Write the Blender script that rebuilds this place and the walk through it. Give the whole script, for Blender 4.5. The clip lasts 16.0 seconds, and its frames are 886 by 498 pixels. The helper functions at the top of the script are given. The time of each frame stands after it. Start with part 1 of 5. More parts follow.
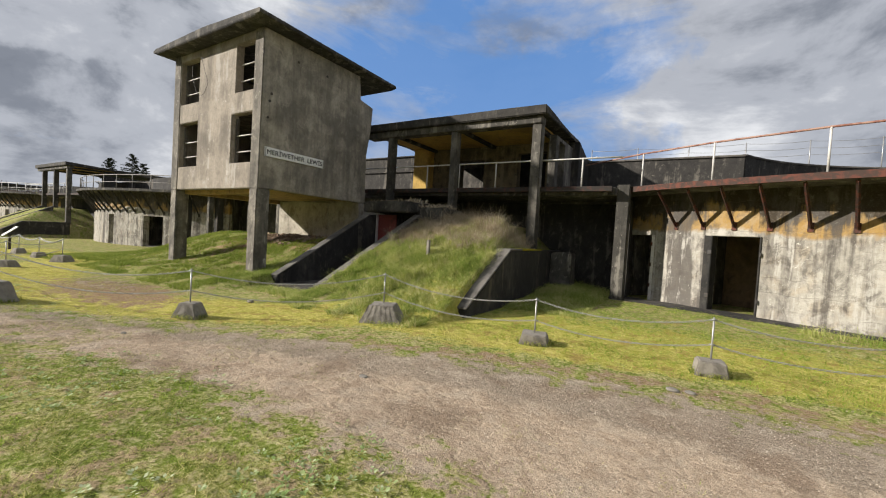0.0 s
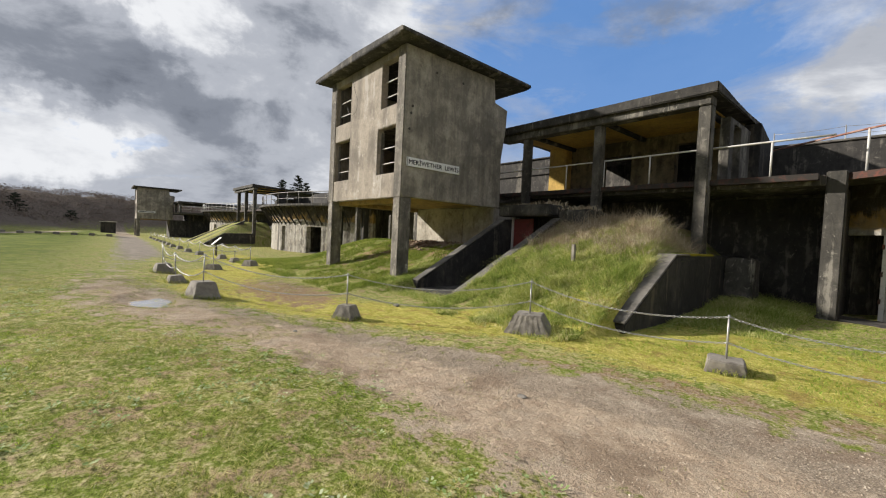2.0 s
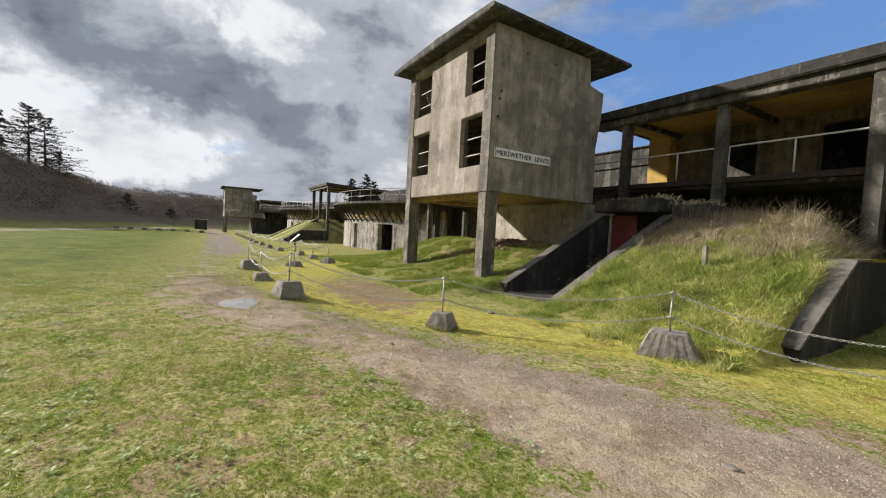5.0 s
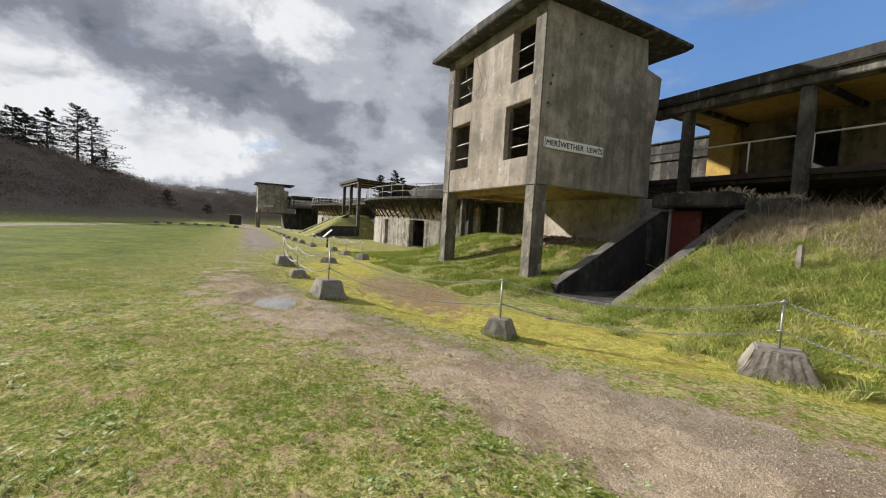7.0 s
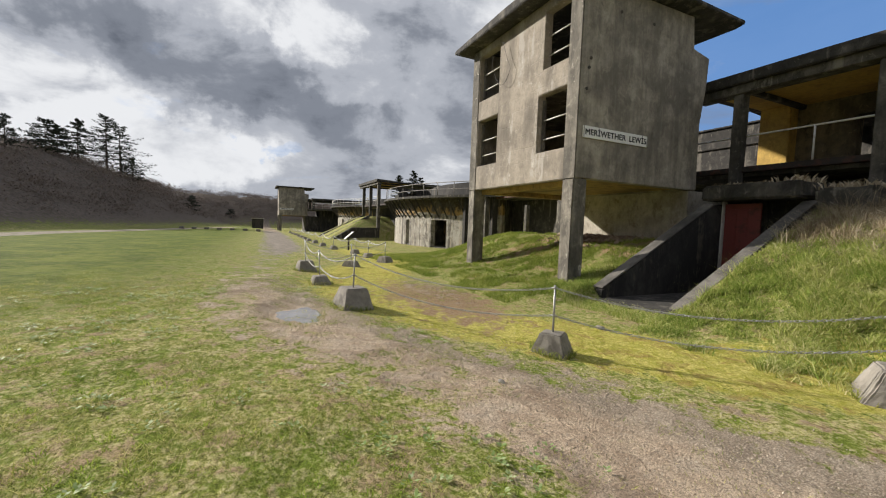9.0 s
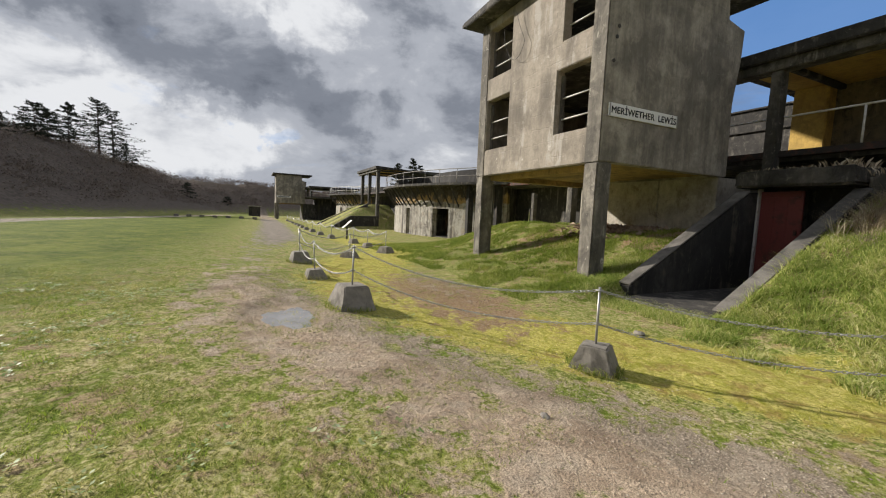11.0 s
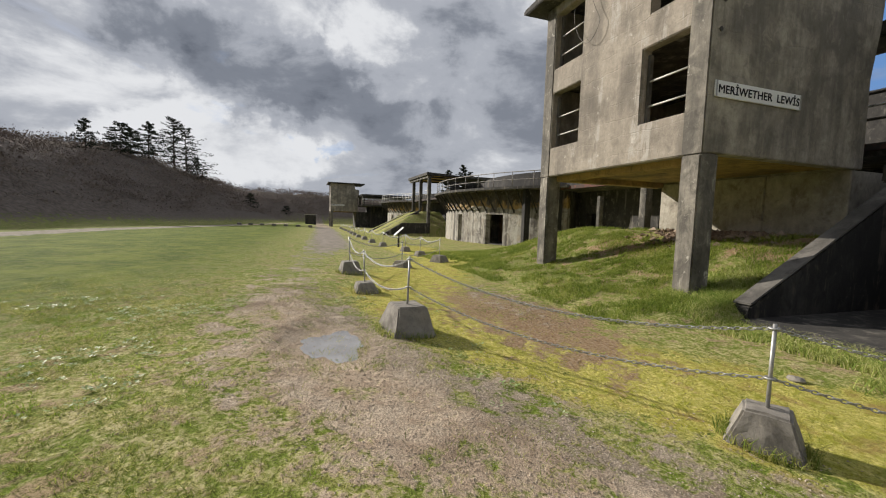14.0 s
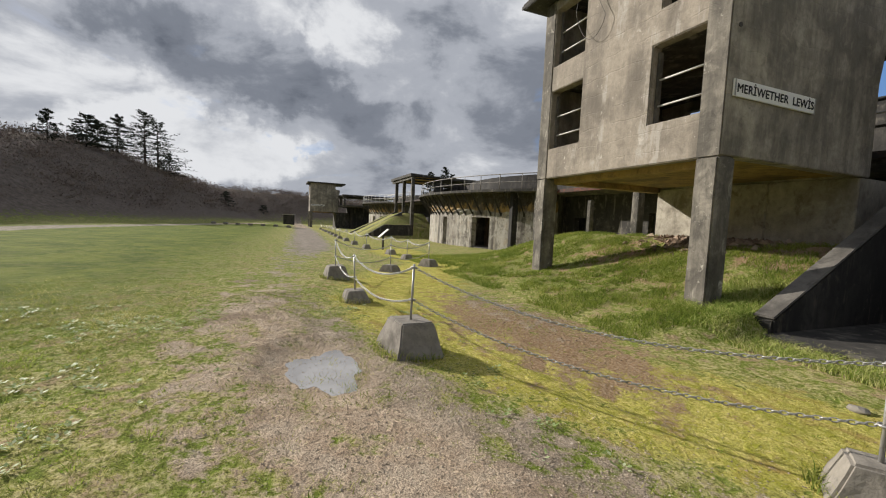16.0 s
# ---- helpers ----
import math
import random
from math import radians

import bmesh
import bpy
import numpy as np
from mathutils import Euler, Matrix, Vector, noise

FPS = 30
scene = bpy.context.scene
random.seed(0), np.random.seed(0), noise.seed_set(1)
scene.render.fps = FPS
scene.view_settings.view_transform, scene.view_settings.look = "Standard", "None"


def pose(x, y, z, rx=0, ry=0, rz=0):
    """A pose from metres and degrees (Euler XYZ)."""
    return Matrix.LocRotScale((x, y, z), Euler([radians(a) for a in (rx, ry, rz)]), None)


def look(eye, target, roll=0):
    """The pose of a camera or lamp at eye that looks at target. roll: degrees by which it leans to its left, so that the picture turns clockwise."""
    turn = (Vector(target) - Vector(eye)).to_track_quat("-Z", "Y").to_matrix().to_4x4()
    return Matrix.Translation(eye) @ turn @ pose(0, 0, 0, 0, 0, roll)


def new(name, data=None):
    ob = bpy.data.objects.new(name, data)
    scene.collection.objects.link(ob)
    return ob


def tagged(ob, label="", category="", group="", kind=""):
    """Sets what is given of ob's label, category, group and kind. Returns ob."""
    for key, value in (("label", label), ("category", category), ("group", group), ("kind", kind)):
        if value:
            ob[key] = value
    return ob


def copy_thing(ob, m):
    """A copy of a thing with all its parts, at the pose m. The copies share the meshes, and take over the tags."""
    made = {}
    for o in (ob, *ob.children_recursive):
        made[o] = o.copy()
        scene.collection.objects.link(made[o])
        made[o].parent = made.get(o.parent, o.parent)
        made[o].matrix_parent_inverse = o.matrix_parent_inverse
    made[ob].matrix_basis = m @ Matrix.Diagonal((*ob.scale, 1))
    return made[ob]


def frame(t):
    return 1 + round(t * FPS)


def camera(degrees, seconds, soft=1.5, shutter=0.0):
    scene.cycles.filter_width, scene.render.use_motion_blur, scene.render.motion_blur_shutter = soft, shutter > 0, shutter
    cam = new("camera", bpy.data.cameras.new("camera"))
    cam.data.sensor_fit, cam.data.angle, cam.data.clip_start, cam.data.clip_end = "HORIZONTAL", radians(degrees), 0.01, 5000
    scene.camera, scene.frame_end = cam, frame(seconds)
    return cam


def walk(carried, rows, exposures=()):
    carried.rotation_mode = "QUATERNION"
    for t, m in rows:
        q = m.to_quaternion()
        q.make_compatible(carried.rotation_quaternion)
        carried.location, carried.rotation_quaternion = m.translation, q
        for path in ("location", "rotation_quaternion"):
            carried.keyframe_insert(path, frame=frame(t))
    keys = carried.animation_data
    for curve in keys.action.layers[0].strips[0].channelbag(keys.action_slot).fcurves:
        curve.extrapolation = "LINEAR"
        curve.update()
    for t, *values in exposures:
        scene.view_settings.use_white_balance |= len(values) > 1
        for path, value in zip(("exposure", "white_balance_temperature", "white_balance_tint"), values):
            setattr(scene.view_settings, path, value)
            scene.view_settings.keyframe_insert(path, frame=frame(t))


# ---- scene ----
cam = camera(95.5, 16.0, soft=1.1)
PATH = [
    (0, (0.096, 0.709, 1.935), (-0.956, 2.408, 1.873), 3.5),
    (0.5, (-0.01, 0.679, 1.916), (-1.18, 2.3, 1.852), 3.2),
    (0.9, (-0.12, 0.693, 1.897), (-1.403, 2.226, 1.832), 3.0),
    (1, (-0.15, 0.706, 1.895), (-1.459, 2.216, 1.83), 3.0),
    (1.5, (-0.341, 0.831, 1.889), (-1.774, 2.226, 1.823), 2.9),
    (2, (-0.555, 0.875, 1.873), (-2.077, 2.171, 1.808), 2.7),
    (2.5, (-0.818, 0.811, 1.879), (-2.401, 2.032, 1.814), 2.4),
    (3, (-1.035, 0.799, 1.858), (-2.66, 1.963, 1.793), 2.2),
    (3.5, (-1.262, 0.876, 1.863), (-2.915, 2.0, 1.797), 2.1),
    (4, (-1.478, 0.919, 1.842), (-3.147, 2.019, 1.775), 2.3),
    (4.2, (-1.584, 0.919, 1.841), (-3.257, 2.012, 1.772), 2.3),
    (6.3, (-2.583, 0.904, 1.826), (-4.331, 1.87, 1.72), 3.7),
    (6.5, (-2.684, 0.897, 1.792), (-4.437, 1.855, 1.695), 3.3),
    (7, (-2.922, 0.881, 1.794), (-4.685, 1.82, 1.678), 3.3),
    (7.5, (-3.138, 0.964, 1.796), (-4.909, 1.884, 1.668), 3.0),
    (8, (-3.342, 1.035, 1.782), (-5.124, 1.932, 1.65), 2.7),
    (8.5, (-3.587, 1.015, 1.786), (-5.38, 1.89, 1.658), 2.4),
    (9, (-3.825, 0.992, 1.799), (-5.629, 1.847, 1.676), 2.1),
    (9.2, (-3.904, 1.022, 1.793), (-5.713, 1.867, 1.673), 1.9),
    (11.3, (-5.017, 1.3, 1.761), (-6.813, 2.162, 1.579), 2.4),
    (11.5, (-5.098, 1.362, 1.748), (-6.897, 2.217, 1.57), 2.2),
    (12, (-5.294, 1.418, 1.728), (-7.097, 2.262, 1.543), 2.3),
    (12.5, (-5.541, 1.387, 1.728), (-7.359, 2.202, 1.545), 2.1),
    (13, (-5.743, 1.369, 1.719), (-7.581, 2.136, 1.544), 2.1),
    (13.5, (-5.928, 1.419, 1.724), (-7.794, 2.119, 1.562), 2.0),
    (14, (-6.132, 1.442, 1.728), (-8.022, 2.077, 1.575), 1.8),
    (14.5, (-6.335, 1.379, 1.733), (-8.239, 1.974, 1.587), 1.6),
    (15, (-6.538, 1.326, 1.729), (-8.439, 1.932, 1.586), 1.7),
    (15.5, (-6.729, 1.327, 1.707), (-8.612, 1.988, 1.567), 2.2),
    (16, (-6.943, 1.335, 1.715), (-8.8, 2.064, 1.577), 2.7),
]
walk(cam, [(t, look(eye, target, roll)) for t, eye, target, roll in PATH], exposures=[(0.0, 0.45), (4.0, 0.45), (9.0, 0.38), (16.0, 0.25)])

# ---- light ----
SUN_WAY = Vector((1.26, 1.0, -0.72)).normalized()
sun_data = bpy.data.lights.new("sun", "SUN")
sun_data.energy, sun_data.angle, sun_data.color = 5.0, radians(1.2), (1.0, 0.93, 0.84)
sun = new("sun", sun_data)
sun.rotation_mode = "QUATERNION"
sun.rotation_quaternion = SUN_WAY.to_track_quat("-Z", "Y")


def node(nt, kind, **values):
    n = nt.nodes.new(kind)
    for key, value in values.items():
        if key in n.inputs:
            n.inputs[key].default_value = value
    return n


def ramp(nt, source, stops, smooth=False):
    r = nt.nodes.new("ShaderNodeValToRGB")
    r.color_ramp.interpolation = "EASE" if smooth else "LINEAR"
    while len(r.color_ramp.elements) < len(stops):
        r.color_ramp.elements.new(0.5)
    for e, (p, c) in zip(r.color_ramp.elements, stops):
        e.position = p
        e.color = (c, c, c, 1) if isinstance(c, (int, float)) else (*c, 1)
    nt.links.new(source, r.inputs["Fac"])
    return r.outputs["Color"]


def mix(nt, fac, a, b, blend="MIX"):
    m = nt.nodes.new("ShaderNodeMix")
    m.data_type, m.blend_type = "RGBA", blend
    for socket, value in ((m.inputs[0], fac), (m.inputs[6], a), (m.inputs[7], b)):
        if isinstance(value, bpy.types.NodeSocket):
            nt.links.new(value, socket)
        elif isinstance(value, (int, float)):
            socket.default_value = value if socket == m.inputs[0] else (value, value, value, 1)
        else:
            socket.default_value = (*value, 1)
    return m.outputs[2]


def calc(nt, op, a, b=0.0, clamp=False):
    m = nt.nodes.new("ShaderNodeMath")
    m.operation, m.use_clamp = op, clamp
    for socket, value in zip(m.inputs, (a, b)):
        if isinstance(value, bpy.types.NodeSocket):
            nt.links.new(value, socket)
        else:
            socket.default_value = value
    return m.outputs[0]


def noise_at(nt, vector, scale, detail=4.0, rough=0.55, distort=0.0):
    n = node(nt, "ShaderNodeTexNoise", Scale=scale, Detail=detail, Roughness=rough, Distortion=distort)
    nt.links.new(vector, n.inputs["Vector"])
    return n.outputs["Fac"]


def stretch(nt, vector, scale, move=(0, 0, 0)):
    m = node(nt, "ShaderNodeMapping", Scale=scale, Location=move)
    nt.links.new(vector, m.inputs["Vector"])
    return m.outputs["Vector"]


# broken cloud over a blue sky, thinner towards the north-east
world = bpy.data.worlds.new("sky")
scene.world = world
world.use_nodes = True
wt = world.node_tree
wt.nodes.clear()
w_out = wt.nodes.new("ShaderNodeOutputWorld")
w_bg = node(wt, "ShaderNodeBackground", Strength=0.1)
w_sky = wt.nodes.new("ShaderNodeTexSky")
w_sky.sky_type, w_sky.sun_disc = "NISHITA", False
w_sky.sun_elevation = math.asin(-SUN_WAY.z)
w_sky.sun_rotation = math.atan2(-SUN_WAY.x, -SUN_WAY.y)
w_dir = wt.nodes.new("ShaderNodeTexCoord").outputs["Generated"]
w_sep = wt.nodes.new("ShaderNodeSeparateXYZ")
wt.links.new(w_dir, w_sep.inputs[0])
w_puff = noise_at(wt, stretch(wt, w_dir, (1, 1, 2.1)), 3.4, 9.0, 0.60, 0.25)
w_wisp = noise_at(wt, stretch(wt, w_dir, (1.0, 1.0, 3.2), (3, 1, 6)), 3.0, 9.0, 0.62, 0.5)
w_bend = node(wt, "ShaderNodeTexNoise", Scale=5.0, Detail=6.0, Roughness=0.6)
wt.links.new(w_dir, w_bend.inputs["Vector"])
w_bsep = wt.nodes.new("ShaderNodeSeparateColor")
wt.links.new(w_bend.outputs["Color"], w_bsep.inputs[0])
# bearing from the west towards the north, and height above the horizon, in degrees with ragged edges
w_az = calc(wt, "MULTIPLY", calc(wt, "ARCTAN2", w_sep.outputs[1], calc(wt, "MULTIPLY", w_sep.outputs[0], -1.0)), 57.3)
w_az = calc(wt, "ADD", w_az, calc(wt, "MULTIPLY", calc(wt, "SUBTRACT", w_bsep.outputs[0], 0.5), 26.0))
w_el = calc(wt, "MULTIPLY", calc(wt, "ARCSINE", w_sep.outputs[2]), 57.3)
w_el = calc(wt, "ADD", w_el, calc(wt, "MULTIPLY", calc(wt, "SUBTRACT", w_bsep.outputs[1], 0.5), 15.0))


def bank(az, el, wide, tall, gain):
    """A mass of cloud round a bearing, as something to add."""
    a = calc(wt, "DIVIDE", calc(wt, "SUBTRACT", w_az, az), wide)
    e = calc(wt, "DIVIDE", calc(wt, "SUBTRACT", w_el, el), tall)
    r = calc(wt, "ADD", calc(wt, "MULTIPLY", a, a), calc(wt, "MULTIPLY", e, e))
    return calc(wt, "MULTIPLY", ramp(wt, r, ((0.15, 1.0), (1.0, 0.0)), True), gain)


def towards(way, lo, hi):
    """A soft lobe of sky round a direction."""
    d = wt.nodes.new("ShaderNodeVectorMath")
    d.operation = "DOT_PRODUCT"
    wt.links.new(w_dir, d.inputs[0])
    d.inputs[1].default_value = Vector(way).normalized()
    return ramp(wt, d.outputs["Value"], ((lo, 0.0), (hi, 1.0)), True)


# thick grey cover in the west with white breaks low down, open blue in the north, white heaps in the north-east
w_tone = calc(wt, "ADD", 0.535, calc(wt, "MULTIPLY", calc(wt, "SUBTRACT", w_puff, 0.5), 0.78))
for lump in (bank(-5, 18, 19, 6.5, -0.17), bank(28, 20, 14, 9, -0.05), bank(14, 12, 10, 4, -0.045), bank(13, 19, 8, 5, 0.06), bank(-9, 7.5, 15, 5, 0.18), bank(-22, 13, 10, 9, 0.07),
             bank(7, 24, 8, 5, 0.11), bank(96, 17, 22, 7, 0.03), bank(3, 30, 40, 6, 0.05), towards(-SUN_WAY, 0.45, 1.0)):
    w_tone = calc(wt, "ADD", w_tone, lump if lump.node.type == "MATH" else calc(wt, "MULTIPLY", lump, 0.08))
w_cover = calc(wt, "ADD", 1.35, calc(wt, "MULTIPLY", calc(wt, "SUBTRACT", w_wisp, 0.5), 3.0))
for lump in (bank(60, 20, 36, 26, -1.26), bank(64, 20, 13, 6, -0.3), bank(97, 16, 19, 6.5, 0.6), bank(74, 30, 16, 6, 0.6), bank(45, 29, 12, 5, 0.35), bank(2, 9, 5, 1.6, -0.7)):
    w_cover = calc(wt, "ADD", w_cover, lump)
w_cover = ramp(wt, w_cover, ((0.0, 0.05), (1.1, 1.0)))
w_cloud = ramp(wt, w_tone, ((0.30, (0.85, 0.97, 1.24)), (0.44, (1.75, 1.92, 2.28)), (0.57, (3.4, 3.58, 4.0)), (0.74, (6.4, 6.5, 6.7))), True)
w_blue = mix(wt, 0.72, w_sky.outputs[0], (0.85, 2.2, 5.2))
wt.links.new(mix(wt, w_cover, w_blue, w_cloud), w_bg.inputs["Color"])
wt.links.new(w_bg.outputs[0], w_out.inputs[0])


# ---- materials ----
def blank(name, rough=0.85, metal=0.0):
    m = bpy.data.materials.new(name)
    m.use_nodes = True
    nt = m.node_tree
    b = nt.nodes["Principled BSDF"]
    b.inputs["Roughness"].default_value, b.inputs["Metallic"].default_value = rough, metal
    return m, nt, b, nt.nodes.new("ShaderNodeTexCoord").outputs["Object"]


def bumped(nt, b, height, strength, distance):
    n = node(nt, "ShaderNodeBump", Strength=strength, Distance=distance)
    nt.links.new(height, n.inputs["Height"])
    nt.links.new(n.outputs["Normal"], b.inputs["Normal"])


def concrete(name, light, dark, cover=0.5, streak=0.5, lines=0.0, ochre=0.0, rough=0.9, drip=None, blotch=1.0, lime=None):
    """Weathered concrete: light and dark tone, share of dark stain, running streaks, lift lines and ochre bloom."""
    m, nt, b, co = blank(name, rough)
    large = noise_at(nt, co, 0.55, 6, 0.6, 0.4)
    fine = noise_at(nt, co, 9, 8, 0.65)
    run = noise_at(nt, stretch(nt, co, (1.9, 1.9, 0.2)), 1.0, 7, 0.68, 0.3)
    patch = noise_at(nt, stretch(nt, co, (1, 1, 1), (4, 9, 2)), 1.7, 5, 0.6, 0.6)
    tone = mix(nt, ramp(nt, fine, ((0.3, 0.0), (0.7, 1.0))), [c * 0.8 for c in light], [min(1, c * 1.15) for c in light])
    if ochre:
        tone = mix(nt, calc(nt, "MULTIPLY", ramp(nt, patch, ((0.5, 0.0), (0.68, 1.0))), ochre), tone, (0.42, 0.25, 0.07))
    stain = calc(nt, "ADD", calc(nt, "MULTIPLY", large, 1.0 - streak * 0.6), calc(nt, "MULTIPLY", run, streak * 0.6))
    stain = ramp(nt, calc(nt, "ADD", stain, (cover - 0.5) * 0.6), ((0.40, 0.0), (0.62, 1.0)), True)
    tone = mix(nt, calc(nt, "MULTIPLY", stain, 0.85), tone, dark)
    if drip:
        # old paint and black seepage below the slab, with the walkway's shadow painted in
        low = nt.nodes.new("ShaderNodeSeparateXYZ")
        nt.links.new(co, low.inputs[0])
        level = node(nt, "ShaderNodeMapRange", **{"From Min": drip[0], "From Max": drip[1]})
        nt.links.new(calc(nt, "ADD", low.outputs[2], calc(nt, "MULTIPLY", calc(nt, "SUBTRACT", large, 0.5), 0.9)), level.inputs["Value"])
        band = ramp(nt, level.outputs[0], ((0.0, 0.0), (0.08, 1.0)))
        tone = mix(nt, calc(nt, "MULTIPLY", band, ramp(nt, patch, ((0.30, 0.7), (0.52, 1.0)))), tone, (0.36, 0.225, 0.07))
        seep_shade = calc(nt, "ADD", calc(nt, "MULTIPLY", level.outputs[0], 1.0), calc(nt, "MULTIPLY", calc(nt, "SUBTRACT", run, 0.5), 1.9))
        seep_shade = calc(nt, "ADD", seep_shade, calc(nt, "MULTIPLY", calc(nt, "SUBTRACT", patch, 0.5), 1.0))
        tone = mix(nt, calc(nt, "MULTIPLY", ramp(nt, seep_shade, ((0.24, 0.0), (0.42, 1.0))), 0.92), tone, (0.02, 0.018, 0.016))
        thin = noise_at(nt, stretch(nt, co, (1.25, 1.25, 0.07), (2, 5, 1)), 1.0, 6, 0.62, 0.35)
        tone = mix(nt, ramp(nt, calc(nt, "ADD", thin, calc(nt, "MULTIPLY", calc(nt, "SUBTRACT", patch, 0.5), 0.35)), ((0.53, 0.0), (0.60, 0.85))), tone, (0.085, 0.075, 0.066))
    mottle = noise_at(nt, stretch(nt, co, (1, 1, 0.7), (1, 3, 8)), 3.2, 10, 0.72, 0.5)
    tone = mix(nt, ramp(nt, mottle, ((0.36, 0.75 * blotch), (0.50, 0.0))), tone, [c * 0.8 for c in dark])
    tone = mix(nt, ramp(nt, mottle, ((0.56, 0.0), (0.70, (0.2 if drip else 0.55) * blotch))), tone, [min(1, c * 1.35) for c in light])
    if lime:
        # pale runs of lime and rust
        vein = noise_at(nt, stretch(nt, co, (2.6, 2.6, 0.16), (7, 1, 3)), 1.0, 8, 0.66, 0.5)
        vein = calc(nt, "ADD", vein, calc(nt, "MULTIPLY", calc(nt, "SUBTRACT", mottle, 0.5), 0.5))
        share = calc(nt, "SUBTRACT", 1.0, calc(nt, "MULTIPLY", band, 0.85)) if drip else 1.0
        tone = mix(nt, calc(nt, "MULTIPLY", ramp(nt, vein, ((0.56, 0.0), (0.64, 0.8))), share), tone, lime)
        chalk = noise_at(nt, stretch(nt, co, (1, 1, 1), (2, 9, 5)), 5.5, 9, 0.75, 0.8)
        tone = mix(nt, calc(nt, "MULTIPLY", ramp(nt, chalk, ((0.61, 0.0), (0.67, 0.7))), share), tone, [min(1, c * 1.5) for c in lime])
    spot = ramp(nt, noise_at(nt, co, 26, 4, 0.6), ((0.60, 0.0), (0.70, 1.0)))
    tone = mix(nt, calc(nt, "MULTIPLY", spot, 0.45), tone, [c * 0.4 for c in light])
    height = calc(nt, "ADD", calc(nt, "MULTIPLY", fine, 0.6), calc(nt, "MULTIPLY", mottle, 0.9))
    if lines:
        sep = nt.nodes.new("ShaderNodeSeparateXYZ")
        nt.links.new(co, sep.inputs[0])
        wob = calc(nt, "ADD", calc(nt, "MULTIPLY", sep.outputs[2], 2.4), calc(nt, "MULTIPLY", noise_at(nt, co, 2.2, 4), 0.55))
        saw = calc(nt, "ABSOLUTE", calc(nt, "SUBTRACT", calc(nt, "FRACT", wob), 0.5))
        line = ramp(nt, saw, ((0.0, 1.0), (0.035, 0.0)))
        line = calc(nt, "MULTIPLY", line, ramp(nt, noise_at(nt, co, 1.3, 3), ((0.4, 0.0), (0.55, 1.0))))
        tone = mix(nt, calc(nt, "MULTIPLY", line, lines), tone, (0.16, 0.14, 0.12))
        height = calc(nt, "SUBTRACT", height, calc(nt, "MULTIPLY", line, 0.5))
    nt.links.new(tone, b.inputs["Base Color"])
    bumped(nt, b, height, 0.55, 0.03)
    return m


def worn(name, paint, under, share, rough=0.6, metal=0.0, scale=6.0):
    """Paint or coating that flakes off to what is under it."""
    m, nt, b, co = blank(name, rough, metal)
    n = noise_at(nt, co, scale, 6, 0.65, 0.3)
    fine = noise_at(nt, co, scale * 7, 4, 0.6)
    tone = mix(nt, ramp(nt, n, ((1 - share - 0.06, 0.0), (1 - share + 0.06, 1.0))), paint, under)
    tone = mix(nt, calc(nt, "MULTIPLY", fine, 0.45), tone, [c * (0.5 if max(under) < 0.7 else 0.9) for c in under])
    nt.links.new(tone, b.inputs["Base Color"])
    bumped(nt, b, n, 0.3, 0.008)
    return m


def blades(name, a, c, d, rough=0.6, thin=0.0):
    """Leaf blades: three tones spread blade by blade."""
    m, nt, b, co = blank(name, rough)
    rnd = nt.nodes.new("ShaderNodeNewGeometry").outputs["Random Per Island"]
    patch = noise_at(nt, co, 0.9, 3)
    f = calc(nt, "ADD", calc(nt, "MULTIPLY", rnd, 0.75), calc(nt, "MULTIPLY", calc(nt, "SUBTRACT", patch, 0.5), 1.2))
    tone = ramp(nt, f, ((0.05, a), (0.5, c), (0.95, d)))
    nt.links.new(tone, b.inputs["Base Color"])
    if thin:
        # light that passes through the blade
        glow = nt.nodes.new("ShaderNodeBsdfTranslucent")
        nt.links.new(tone, glow.inputs["Color"])
        both = node(nt, "ShaderNodeMixShader", Fac=thin)
        nt.links.new(b.outputs[0], both.inputs[1])
        nt.links.new(glow.outputs[0], both.inputs[2])
        nt.links.new(both.outputs[0], nt.nodes["Material Output"].inputs[0])
    b.inputs["Specular IOR Level"].default_value = 0.12
    return m


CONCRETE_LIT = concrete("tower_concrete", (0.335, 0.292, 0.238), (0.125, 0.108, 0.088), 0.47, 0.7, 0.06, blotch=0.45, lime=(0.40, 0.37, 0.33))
CONCRETE_SIDE = concrete("tower_side_concrete", (0.42, 0.378, 0.31), (0.125, 0.113, 0.096), 0.52, 0.7, 0.08, blotch=0.7)
CONCRETE_LEG = concrete("leg_concrete", (0.30, 0.272, 0.225), (0.075, 0.068, 0.058), 0.58, 0.8, lime=(0.40, 0.375, 0.32))
CONCRETE_GREY = concrete("grey_concrete", (0.19, 0.175, 0.148), (0.032, 0.030, 0.026), 0.63, 0.6, lime=(0.25, 0.232, 0.195))
# also used on walls in recesses, where the black stands in for shade
CONCRETE_BLACK = concrete("black_concrete", (0.15, 0.137, 0.118), (0.018, 0.017, 0.016), 0.72, 0.5, lime=(0.16, 0.145, 0.12))
CONCRETE_WALL = concrete("pale_concrete", (0.43, 0.405, 0.35), (0.12, 0.108, 0.094), 0.44, 1.2, 0.35, 0.25, drip=(2.55, 3.9), lime=(0.50, 0.48, 0.43))
CONCRETE_TOPS = concrete("coping_concrete", (0.175, 0.162, 0.142), (0.06, 0.055, 0.048), 0.52, 0.1)
CONCRETE_BLOCK = concrete("block_concrete", (0.29, 0.265, 0.228), (0.11, 0.098, 0.082), 0.5, 0.4)
OCHRE_DULL = concrete("dull_ochre_paint", (0.42, 0.285, 0.10), (0.16, 0.115, 0.06), 0.48, 0.3)
